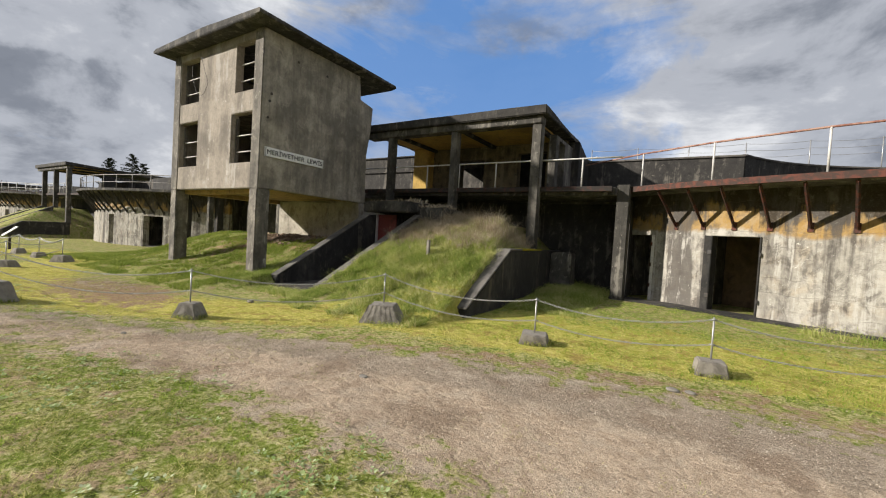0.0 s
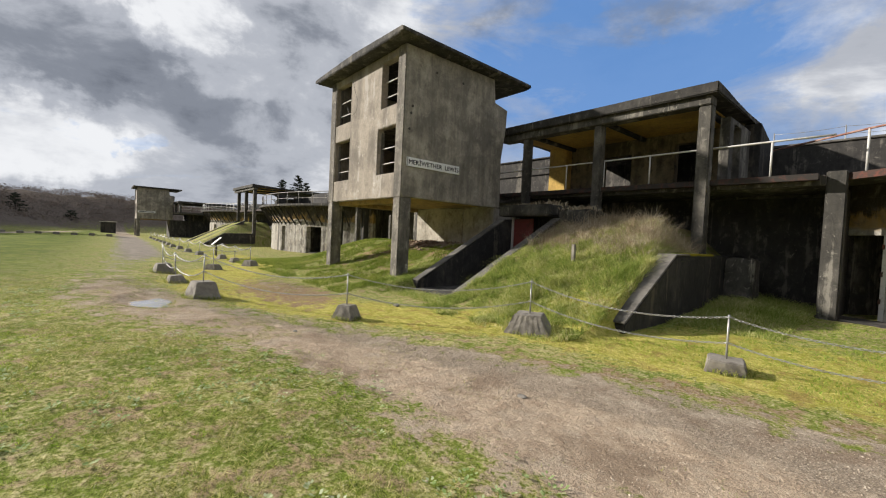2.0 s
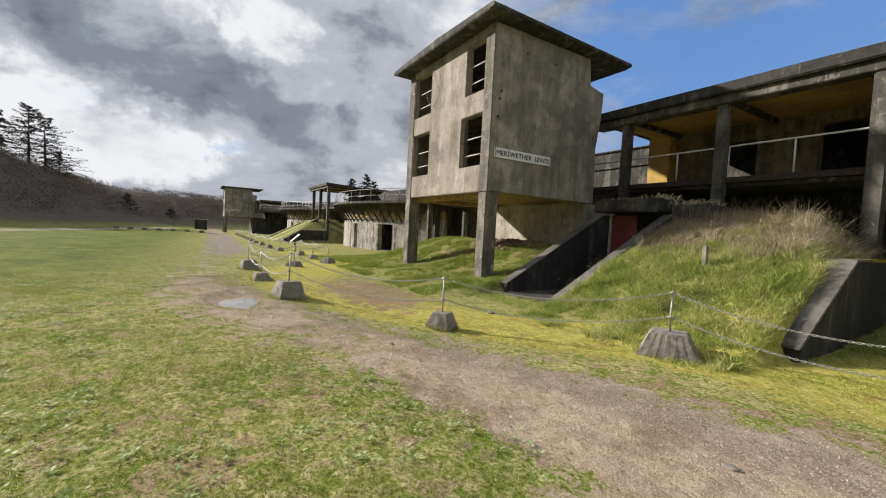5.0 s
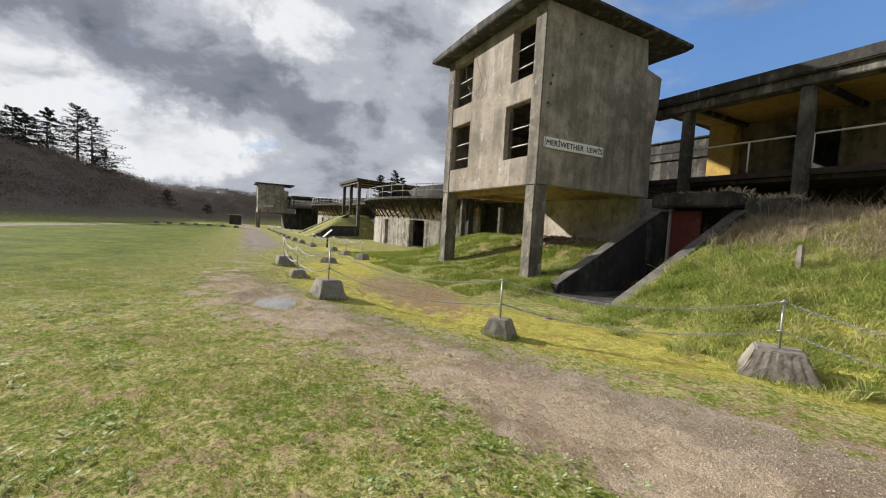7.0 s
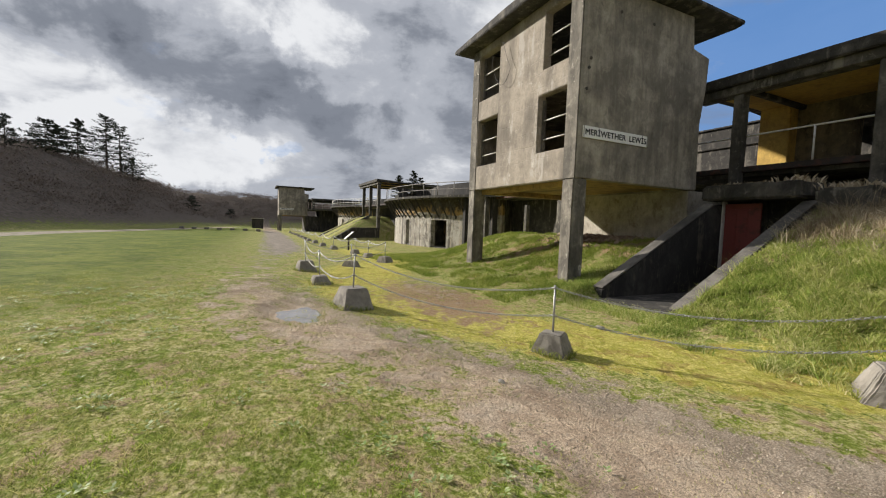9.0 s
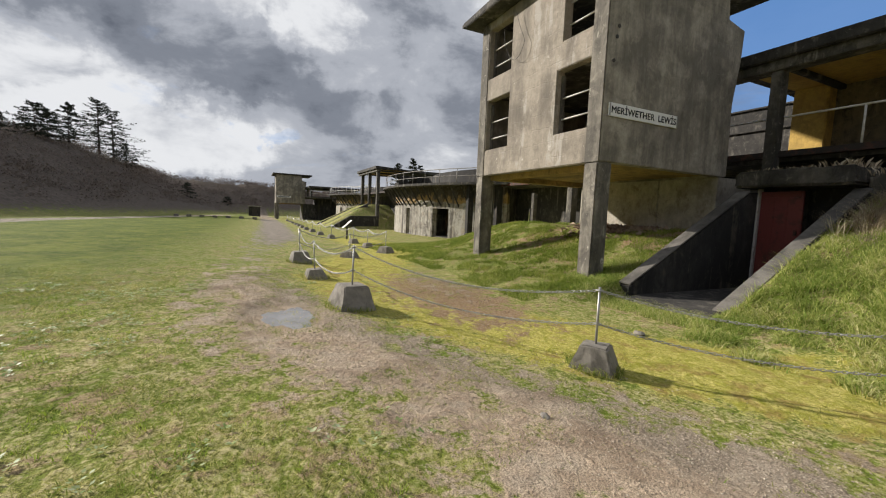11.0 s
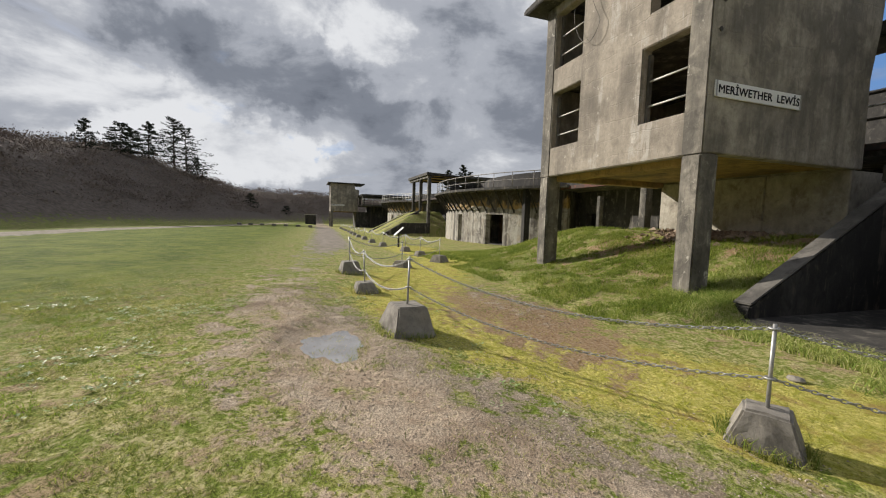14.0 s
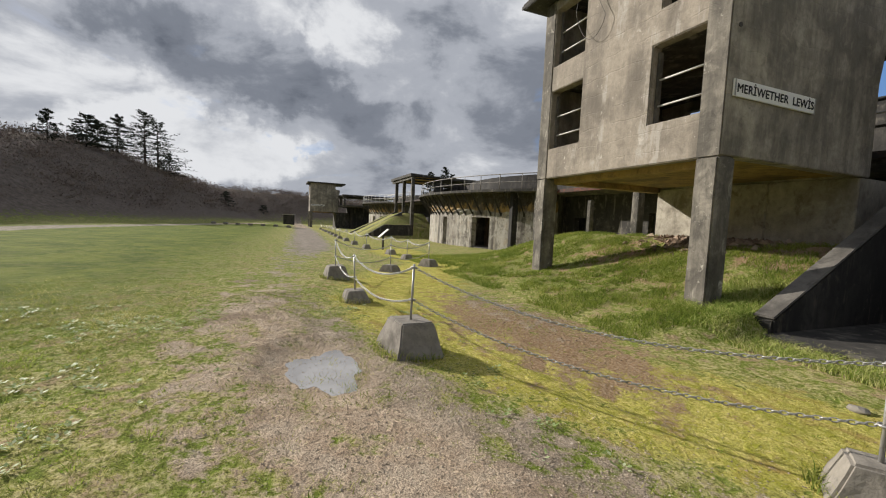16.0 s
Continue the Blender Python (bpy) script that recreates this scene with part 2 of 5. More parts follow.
CONCRETE_BASE = concrete("base_concrete", (0.48, 0.44, 0.37), (0.21, 0.185, 0.145), 0.40, 0.4)
# near-black: puts shade into recesses and walls turned from the sun
CONCRETE_DARK = concrete("dark_concrete", (0.062, 0.057, 0.05), (0.013, 0.0125, 0.012), 0.6, 0.5, lime=(0.10, 0.085, 0.064))
OCHRE = concrete("ochre_paint", (0.56, 0.375, 0.10), (0.24, 0.155, 0.055), 0.38, 0.3, blotch=0.5)
BACK_WALL = concrete("stained_back_wall", (0.27, 0.215, 0.125), (0.055, 0.047, 0.036), 0.5, 0.6, lime=(0.30, 0.25, 0.16))
ROOM_WALL = concrete("brown_room_wall", (0.30, 0.205, 0.12), (0.11, 0.075, 0.045), 0.5, 0.5)
DARK_RUST = worn("dark_rusty_steel", (0.085, 0.036, 0.026), (0.03, 0.024, 0.02), 0.55, 0.85)
RUST = worn("rusty_steel", (0.15, 0.045, 0.028), (0.055, 0.032, 0.024), 0.52, 0.85)
GALV = worn("galvanised_steel", (0.50, 0.50, 0.49), (0.30, 0.28, 0.25), 0.42, 0.45, 0.6, 14)
RAIL_WHITE = worn("white_pipe", (0.66, 0.65, 0.62), (0.42, 0.38, 0.33), 0.42, 0.5)
RAIL_GREY = worn("weathered_pipe", (0.34, 0.325, 0.30), (0.17, 0.13, 0.11), 0.45, 0.6)
RAIL_RED = worn("rusted_pipe", (0.42, 0.26, 0.2), (0.24, 0.10, 0.07), 0.5, 0.7)
RED_DOOR = worn("red_paint", (0.21, 0.04, 0.034), (0.10, 0.03, 0.022), 0.42, 0.55, 0, 3)
SIGN_WHITE = worn("sign_white", (0.88, 0.88, 0.87), (0.80, 0.79, 0.77), 0.3, 0.5)
SIGN_BLACK = worn("sign_lettering", (0.012, 0.014, 0.025), (0.03, 0.03, 0.04), 0.4, 0.5)
WIRE = worn("wire", (0.035, 0.033, 0.03), (0.06, 0.045, 0.035), 0.5, 0.6)
BARK = worn("bark", (0.075, 0.058, 0.045), (0.045, 0.036, 0.03), 0.5, 0.95)
GRASS = blades("grass_blades", (0.16, 0.225, 0.04), (0.41, 0.41, 0.115), (0.84, 0.74, 0.40), 0.6, 0.4)
GRASS_LONG = blades("long_grass_blades", (0.21, 0.30, 0.055), (0.45, 0.48, 0.145), (0.82, 0.73, 0.44), 0.7, 0.4)
GRASS_FRESH = blades("fresh_grass_blades", (0.16, 0.27, 0.03), (0.32, 0.42, 0.06), (0.56, 0.58, 0.16), 0.6, 0.4)
LITTER = blades("dead_leaves", (0.16, 0.105, 0.065), (0.30, 0.20, 0.12), (0.48, 0.36, 0.24), 0.9)
GRASS_DRY = blades("dry_grass_blades", (0.27, 0.21, 0.135), (0.52, 0.44, 0.31), (0.84, 0.76, 0.60), 0.8, 0.35)
GRASS_GREEN = blades("green_grass_blades", (0.13, 0.19, 0.03), (0.27, 0.33, 0.06), (0.50, 0.47, 0.16), 0.7, 0.4)
WEED = blades("weed_leaves", (0.24, 0.34, 0.11), (0.40, 0.48, 0.22), (0.70, 0.74, 0.52), 0.5, 0.3)
NEEDLES = blades("spruce_needles", (0.022, 0.030, 0.020), (0.040, 0.050, 0.034), (0.075, 0.08, 0.058), 0.8)
BRUSH = blades("bare_brush", (0.165, 0.135, 0.113), (0.20, 0.16, 0.135), (0.24, 0.193, 0.165), 0.95)
RUBBLE = blades("rubble_stone", (0.17, 0.12, 0.085), (0.28, 0.21, 0.15), (0.40, 0.32, 0.25), 0.95)
MOSS_SHOOTS = blades("moss_shoots", (0.29, 0.28, 0.04), (0.58, 0.52, 0.12), (0.92, 0.82, 0.36), 0.8, 0.45)
MOSS = blades("moss_cushion", (0.22, 0.20, 0.02), (0.36, 0.29, 0.03), (0.45, 0.34, 0.05), 0.95)
STONE = blades("gravel_stone", (0.30, 0.24, 0.18), (0.48, 0.40, 0.31), (0.62, 0.55, 0.45), 0.9)


def ground_material():
    m, nt, b, co = blank("ground", 0.95)

    def att(name):
        a = nt.nodes.new("ShaderNodeAttribute")
        a.attribute_name = name
        return a.outputs["Fac"]

    big = noise_at(nt, co, 0.55, 5, 0.6)
    mid = noise_at(nt, co, 2.6, 6, 0.65, 0.3)
    fine = noise_at(nt, co, 24, 6, 0.7)
    grit = noise_at(nt, co, 95, 3, 0.7)
    cell = node(nt, "ShaderNodeTexVoronoi", Scale=48.0)
    nt.links.new(co, cell.inputs["Vector"])

    clump = noise_at(nt, co, 6.5, 5, 0.6, 0.6)

    def masked(value, lo=0.40, hi=0.60, wobble=0.75):
        v = calc(nt, "ADD", value, calc(nt, "MULTIPLY", calc(nt, "SUBTRACT", mid, 0.5), wobble * 2))
        v = calc(nt, "ADD", v, calc(nt, "MULTIPLY", calc(nt, "SUBTRACT", fine, 0.5), 0.8))
        v = calc(nt, "ADD", v, calc(nt, "MULTIPLY", calc(nt, "SUBTRACT", clump, 0.5), 0.7))
        return ramp(nt, v, ((lo, 0.0), (hi, 1.0)))

    turf = mix(nt, ramp(nt, clump, ((0.38, 0.0), (0.60, 1.0))), (0.22, 0.275, 0.05), (0.46, 0.43, 0.135))
    turf = mix(nt, ramp(nt, big, ((0.45, 0.0), (0.62, 0.75))), turf, (0.17, 0.25, 0.028))
    straw = ramp(nt, calc(nt, "ADD", calc(nt, "MULTIPLY", fine, 0.6), calc(nt, "MULTIPLY", clump, 0.4)), ((0.47, 0.0), (0.60, 0.85)))
    turf = mix(nt, straw, turf, (0.62, 0.54, 0.31))
    bare = ramp(nt, calc(nt, "ADD", calc(nt, "MULTIPLY", mid, 0.6), calc(nt, "MULTIPLY", clump, 0.4)), ((0.515, 0.0), (0.585, 0.85)))
    turf = mix(nt, bare, turf, (0.43, 0.31, 0.195))
    turf = mix(nt, ramp(nt, calc(nt, "ADD", calc(nt, "MULTIPLY", grit, 0.5), calc(nt, "MULTIPLY", fine, 0.5)), ((0.40, 0.85), (0.52, 0.0))), turf, (0.075, 0.08, 0.02))
    turf = mix(nt, calc(nt, "MULTIPLY", att("lush"), ramp(nt, clump, ((0.3, 1.0), (0.7, 0.8)))), turf, mix(nt, ramp(nt, calc(nt, "ADD", calc(nt, "MULTIPLY", mid, 0.5), calc(nt, "MULTIPLY", big, 0.5)), ((0.42, 0.0), (0.60, 1.0))), (0.066, 0.105, 0.013), (0.175, 0.205, 0.036)))
    moss = mix(nt, ramp(nt, fine, ((0.35, 0.0), (0.65, 1.0))), (0.42, 0.38, 0.06), (0.80, 0.70, 0.26))
    moss = mix(nt, ramp(nt, clump, ((0.40, 0.0), (0.66, 0.8))), moss, (0.30, 0.32, 0.035))
    moss = mix(nt, ramp(nt, mid, ((0.52, 0.0), (0.64, 0.75))), moss, (0.34, 0.23, 0.085))
    moss = mix(nt, ramp(nt, grit, ((0.36, 0.7), (0.50, 0.0))), moss, (0.13, 0.12, 0.02))
    stones = mix(nt, ramp(nt, cell.outputs["Distance"], ((0.12, 0.0), (0.5, 1.0))), (0.64, 0.55, 0.44), (0.36, 0.29, 0.215))
    soil = mix(nt, ramp(nt, clump, ((0.4, 0.0), (0.6, 1.0))), (0.70, 0.555, 0.405), (0.50, 0.38, 0.27))
    tan = calc(nt, "ADD", att("tan"), calc(nt, "MULTIPLY", calc(nt, "SUBTRACT", mid, 0.5), 1.6))
    gravel = mix(nt, ramp(nt, tan, ((0.35, 0.0), (0.65, 1.0))), stones, soil)
    gravel = mix(nt, ramp(nt, mid, ((0.50, 0.0), (0.66, 0.7))), gravel, (0.63, 0.53, 0.41))
    damp = noise_at(nt, stretch(nt, co, (1, 1, 1), (11, 4, 0)), 0.8, 5, 0.6, 0.4)
    gravel = mix(nt, ramp(nt, damp, ((0.54, 0.0), (0.64, 0.7))), gravel, (0.29, 0.21, 0.145))
    gravel = mix(nt, calc(nt, "MULTIPLY", ramp(nt, grit, ((0.38, 1.0), (0.55, 0.0))), 0.75), gravel, (0.15, 0.12, 0.09))
    gravel = mix(nt, att("trodden"), gravel, mix(nt, ramp(nt, mid, ((0.4, 0.0), (0.6, 1.0))), (0.24, 0.215, 0.185), (0.34, 0.30, 0.255)))
    rust = mix(nt, ramp(nt, fine, ((0.35, 0.0), (0.65, 1.0))), (0.22, 0.13, 0.065), (0.42, 0.32, 0.21))
    brush = mix(nt, ramp(nt, mid, ((0.35, 0.0), (0.65, 1.0))), (0.11, 0.093, 0.074), (0.22, 0.178, 0.15))
    wet = (0.42, 0.335, 0.25)
    tone = mix(nt, masked(att("moss")), turf, moss)
    tone = mix(nt, masked(att("rust")), tone, rust)
    tone = mix(nt, masked(att("gravel")), tone, gravel)
    tone = mix(nt, masked(att("brush")), tone, brush)
    tone = mix(nt, att("wet"), tone, wet)
    nt.links.new(tone, b.inputs["Base Color"])
    h = calc(nt, "ADD", calc(nt, "MULTIPLY", fine, 0.7), calc(nt, "MULTIPLY", grit, 0.4))
    h = calc(nt, "ADD", h, calc(nt, "MULTIPLY", clump, 1.6))
    bumped(nt, b, h, 0.9, 0.04)
    b.inputs["Specular IOR Level"].default_value = 0.06
    return m


GROUND = ground_material()
WATER, nt_, b_, co_ = blank("puddle_water", 0.03)
b_.inputs["Base Color"].default_value = (0.22, 0.21, 0.195, 1)
b_.inputs["IOR"].default_value = 1.45
# pale silt, with bright sky reflection painted into the base colour
nt_.links.new(ramp(nt_, noise_at(nt_, co_, 3, 3, 0.5, 0.3), ((0.3, (0.27, 0.265, 0.26)), (0.7, (0.38, 0.375, 0.37)))), b_.inputs["Base Color"])
bumped(nt_, b_, noise_at(nt_, co_, 9, 2), 0.03, 0.006)


# ---- building blocks ----
def part(name, bm, material, parent=None, label=""):
    """Link a bmesh as one mesh object, under a thing or a part if one is given."""
    me = bpy.data.meshes.new(name)
    bm.normal_update()
    bm.to_mesh(me)
    bm.free()
    me.materials.append(material)
    ob = new(name, me)
    ob.parent = parent
    return tagged(ob, label)


def thing(name, label, category, group="", kind="", at=(0, 0, 0)):
    ob = new(name)
    ob.location = at
    ob.empty_display_size = 0.2
    return tagged(ob, label, category, group, kind)


def add_box(bm, lo, hi):
    v = [bm.verts.new((x, y, z)) for x in (lo[0], hi[0]) for y in (lo[1], hi[1]) for z in (lo[2], hi[2])]
    for f in ((0, 1, 3, 2), (4, 6, 7, 5), (0, 4, 5, 1), (2, 3, 7, 6), (0, 2, 6, 4), (1, 5, 7, 3)):
        bm.faces.new([v[i] for i in f])
    return v


def sharpen(bm, width, segments=2):
    """Round off the sharp edges."""
    edges = [e for e in bm.edges if len(e.link_faces) == 2 and e.calc_face_angle(0) > 0.5]
    bmesh.ops.bevel(bm, geom=edges, offset=width, segments=segments, affect="EDGES", clamp_overlap=True)


def chip(bm, amount, scale=1.3):
    """Small unevenness of cast concrete edges."""
    for v in bm.verts:
        v.co += amount * noise.noise_vector(v.co * scale)


def box(lo, hi, bevel=0.015, cuts=0, rough=0.0):
    bm = bmesh.new()
    add_box(bm, lo, hi)
    bm.normal_update()
    if cuts:
        bmesh.ops.subdivide_edges(bm, edges=bm.edges[:], cuts=cuts, use_grid_fill=True)
    if bevel:
        bm.normal_update()
        sharpen(bm, bevel)
    if rough:
        chip(bm, rough, 3.1)
    return bm


def prism(outline, lo, hi, axis="x", bevel=0.02):
    """A solid whose outline lies across the axis: (y, z) for x, (x, z) for y, (x, y) for z."""
    bm = bmesh.new()
    put = {"x": lambda a, b, c: (c, a, b), "y": lambda a, b, c: (a, c, b), "z": lambda a, b, c: (a, b, c)}[axis]
    ends = [[bm.verts.new(put(a, b, c)) for a, b in outline] for c in (lo, hi)]
    n = len(outline)
    bm.faces.new(ends[0])
    bm.faces.new(ends[1][::-1])
    for i in range(n):
        bm.faces.new((ends[0][i], ends[1][i], ends[1][(i + 1) % n], ends[0][(i + 1) % n]))
    bmesh.ops.recalc_face_normals(bm, faces=bm.faces)
    if bevel:
        sharpen(bm, bevel)
    return bm


def holed_wall(u, v, holes, thick, place, bevel=0.012):
    """A wall with openings. u, v: spans; holes: (u0, u1, v0, v1); place maps (u, v, depth) to the world."""
    us = sorted({*u, *[h[0] for h in holes], *[h[1] for h in holes]})
    vs = sorted({*v, *[h[2] for h in holes], *[h[3] for h in holes]})

    def solid(i, j):
        if not (0 <= i < len(us) - 1 and 0 <= j < len(vs) - 1):
            return False
        a, b = (us[i] + us[i + 1]) / 2, (vs[j] + vs[j + 1]) / 2
        return not any(h[0] < a < h[1] and h[2] < b < h[3] for h in holes)

    bm = bmesh.new()
    grid = {}

    def vert(i, j, k):
        if (i, j, k) not in grid:
            grid[i, j, k] = bm.verts.new(place(us[i], vs[j], k * thick))
        return grid[i, j, k]

    for i in range(len(us) - 1):
        for j in range(len(vs) - 1):
            if not solid(i, j):
                continue
            bm.faces.new([vert(i, j, 0), vert(i + 1, j, 0), vert(i + 1, j + 1, 0), vert(i, j + 1, 0)])
            bm.faces.new([vert(i, j, 1), vert(i, j + 1, 1), vert(i + 1, j + 1, 1), vert(i + 1, j, 1)])
            for di, dj, p, q in ((-1, 0, (i, j), (i, j + 1)), (1, 0, (i + 1, j + 1), (i + 1, j)),
                                 (0, -1, (i + 1, j), (i, j)), (0, 1, (i, j + 1), (i + 1, j + 1))):
                if not solid(i + di, j + dj):
                    bm.faces.new([vert(*p, 0), vert(*q, 0), vert(*q, 1), vert(*p, 1)])
    bmesh.ops.recalc_face_normals(bm, faces=bm.faces)
    if bevel:
        sharpen(bm, bevel)
    return bm


def tube(points, radius, sides=8, closed=False):
    """A pipe along points."""
    bm = bmesh.new()
    pts = [Vector(p) for p in points]
    rings = []
    for i, p in enumerate(pts):
        a, b = pts[max(i - 1, 0)], pts[min(i + 1, len(pts) - 1)]
        q = (b - a).to_track_quat("Z", "Y")
        r = radius if isinstance(radius, (int, float)) else radius[i]
        rings.append([bm.verts.new(p + q @ Vector((math.cos(k * math.tau / sides) * r, math.sin(k * math.tau / sides) * r, 0)))
                      for k in range(sides)])
    for a, b in zip(rings, rings[1:]):
        for k in range(sides):
            bm.faces.new((a[k], a[(k + 1) % sides], b[(k + 1) % sides], b[k]))
    bm.faces.new(rings[0][::-1])
    bm.faces.new(rings[-1])
    for f in bm.faces:
        f.smooth = len(f.verts) == 4
    return bm


def arc_points(cx, cy, r, a0, a1, n):
    return [(cx + r * math.sin(a), cy - r * math.cos(a)) for a in (a0 + (a1 - a0) * i / n for i in range(n + 1))]


def arc_wall(cx, cy, r0, r1, a0, a1, n, z0, z1, bevel=0.0):
    """A curved wall or slab between two radii. Angles from the -y direction towards +x."""
    bm = bmesh.new()
    near, far = arc_points(cx, cy, r1, a0, a1, n), arc_points(cx, cy, r0, a0, a1, n)
    cols = [[bm.verts.new((x, y, z)) for (x, y), z in ((p, z0), (p, z1), (q, z1), (q, z0))] for p, q in zip(near, far)]
    for a, b in zip(cols, cols[1:]):
        for k in range(4):
            bm.faces.new((a[k], b[k], b[(k + 1) % 4], a[(k + 1) % 4]))
    bm.faces.new(cols[0])
    bm.faces.new(cols[-1][::-1])
    bmesh.ops.recalc_face_normals(bm, faces=bm.faces)
    if bevel:
        sharpen(bm, bevel)
    return bm


def ss(a, b, x):
    t = np.clip((x - a) / (b - a), 0, 1)
    return t * t * (3 - 2 * t)


# ---- ground ----
def path_middle(x):
    return np.interp(-x, [-8, 2, 4.3, 7, 8.5, 10, 13, 16, 20, 29, 52, 90], [5.1, 4.8, 4.4, 3.5, 2.7, 1.8, 1.15, 1.0, 1.45, 2.6, 3.4, 4.0])


def path_half(x):
    return np.interp(-x, [-8, 0, 4.3, 7, 8.5, 10, 13, 16, 20, 30, 60], [1.9, 1.75, 1.25, 1.2, 1.45, 1.45, 1.1, 0.8, 0.7, 1.2, 1.3])


def hill_foot(x, y):
    """How far a place lies inside the foot of the hill along the west and south side."""
    south = np.where(x > -45, -(y + 18.5 + 0.05 * (x + 45)), -(y + 18.5 - 0.21 * (-x - 45)))
    west = -x - 118 - 0.15 * y
    return np.maximum(south, west)


def height(x, y):
    x, y = np.asarray(x, float), np.asarray(y, float)
    z = 0.26 - 0.21 * ss(0.5, 5.0, y) - 0.0085 * np.maximum(0, -x - 16)
    z = z + 0.14 * ss(9.0, 15.5, y) * ss(-5.5, -3.5, x)
    # lawn rises to the tower legs
    lawn = 0.27 * ss(6.0, 8.7, y) * ss(-26, -20, x) * (1 - ss(-11.4, -10.9, x))
    bank = 1.22 * ss(8.3, 12.3, y) * ss(-28, -18.5, x + 0.35 * (y - 11)) * (1 - ss(-11.25, -11.0, x))
    z = z + lawn + bank
    # bank between the entrance and the sloping wall
    rise = np.minimum(1.42 + 0.95 * np.maximum(0, -4.75 - x), np.interp(y, [7.6, 8.4, 10.8, 13.3, 14.2, 15.5], [0.0, 0.18, 1.35, 2.3, 2.45, 2.45]))
    z = z + rise * ss(-9.05, -8.8, x) * (1 - ss(-4.66, -4.42, x))
    # slope that runs up into the dark bay, and tussocks on the bank
    z = z + 0.16 * ss(10.8, 15.8, y) * ss(-4.5, -4.3, x) * (1 - ss(-3.6, -2.1, x))
    z = z + (0.05 * np.sin(x * 6.1 + 1.3 * y) * np.sin(y * 5.2 - 0.9 * x) + 0.03 * np.sin(x * 13.7 - 2.1 * y) * np.sin(y * 11.3 + 3 * x)) * ss(-8.8, -8.3, x) * (1 - ss(-5.2, -4.8, x)) * ss(7.8, 9.0, y) * (1 - ss(13.6, 14.4, y))
    # entrance floor
    z = np.where((x > -11.1) & (x < -8.95) & (y > 8.9) & (y < 15), 0.12, z)
    # second bank, by the far platform
    far = np.interp(y, [8.0, 12.8, 14], [0.0, 2.5, 2.7]) * ss(-62, -55, x) * (1 - ss(-47.5, -46.9, x))
    far = np.minimum(far, 1.0 + 0.5 * np.maximum(0, -47.6 - x))
    z = z + far
    # hill
    d = hill_foot(x, y)
    crest = 11.2 + 0.7 * (1 - ss(50, 84, -x)) - 3.6 * ss(88, 150, -x) + 0.8 * np.sin(x * 0.05 + 1.0) + 0.7 * np.sin(x * 0.17 + y * 0.07)
    z = z + np.where(d > 0, crest * ss(-1.5, 22, d) - 0.1, 0)
    z = z + ss(3, 9, d) * (0.3 * np.sin(x * 0.9 + 0.5 * y) * np.sin(y * 0.8 - 0.3 * x) + 0.14 * np.sin(x * 2.3 - y) * np.sin(y * 1.9 + 0.7 * x))
    # small dips and humps
    z = z + 0.012 * np.sin(x * 2.1 + 0.7 * y) * np.sin(y * 1.7 - 0.4 * x) + 0.007 * np.sin(x * 5.3 + 1) * np.sin(y * 4.7)
    # flat hollow that holds the puddle
    hollow = 1 - ss(0.75, 1.5, np.hypot((x + 11.12) / 0.8, (y - 1.76) / 0.55))
    z = z * (1 - hollow) + 0.135 * hollow
    return z


def bare_earth(x, y):
    """Share of bare brown earth on the two banks."""
    tower_bank = ss(-25, -21, x) * (1 - ss(-11.5, -11.2, x)) * ss(7.2, 8.4, y) * (1 - ss(12.6, 13.2, y))
    end_bank = ss(-8.9, -8.6, x) * (1 - ss(-4.8, -4.6, x)) * ss(8.2, 9.4, y)
    dry_floor = ss(-13.6, -12.6, x) * (1 - ss(-11.5, -11.2, x)) * ss(9.8, 11.0, y) * (1 - ss(13.0, 13.4, y))
    return np.maximum(0.38 * tower_bank + 0.36 * end_bank, 0.85 * dry_floor)


def ground_z(x, y):
    return float(height(x, y))


def spaced(stops):
    out = []
    for (a, step), (b, _) in zip(stops, stops[1:]):
        out += list(np.arange(a, b - step * 0.4, step))
    return np.array(out + [stops[-1][0]])


gx = spaced([(-1500, 250), (-400, 40), (-200, 6), (-120, 2.0), (-60, 0.4), (-44, 0.8), (-32, 0.25), (-20, 0.11), (5, 0.5), (12, 6), (60, 40), (300, 250), (1500, 0)])
gy = spaced([(-1500, 250), (-300, 40), (-120, 6), (-60, 2.0), (-20, 0.7), (-6, 0.25), (-2.5, 0.11), (14, 0.4), (20, 5), (60, 40), (300, 250), (1500, 0)])
GX, GY = np.meshgrid(gx, gy)
GZ = height(GX, GY)
nx, ny = len(gx), len(gy)
idx = np.arange(nx * ny).reshape(ny, nx)
quads = np.stack([idx[:-1, :-1], idx[:-1, 1:], idx[1:, 1:], idx[1:, :-1]], -1).reshape(-1, 4)
me = bpy.data.meshes.new("ground")
me.from_pydata(np.stack([GX, GY, GZ], -1).reshape(-1, 3).tolist(), [], quads.tolist())
me.polygons.foreach_set("use_smooth", [True] * len(me.polygons))


def spread(name, values):
    a = me.attributes.new(name, "FLOAT", "POINT")
    a.data.foreach_set("value", np.clip(values, 0, 1).astype(np.float32).ravel())


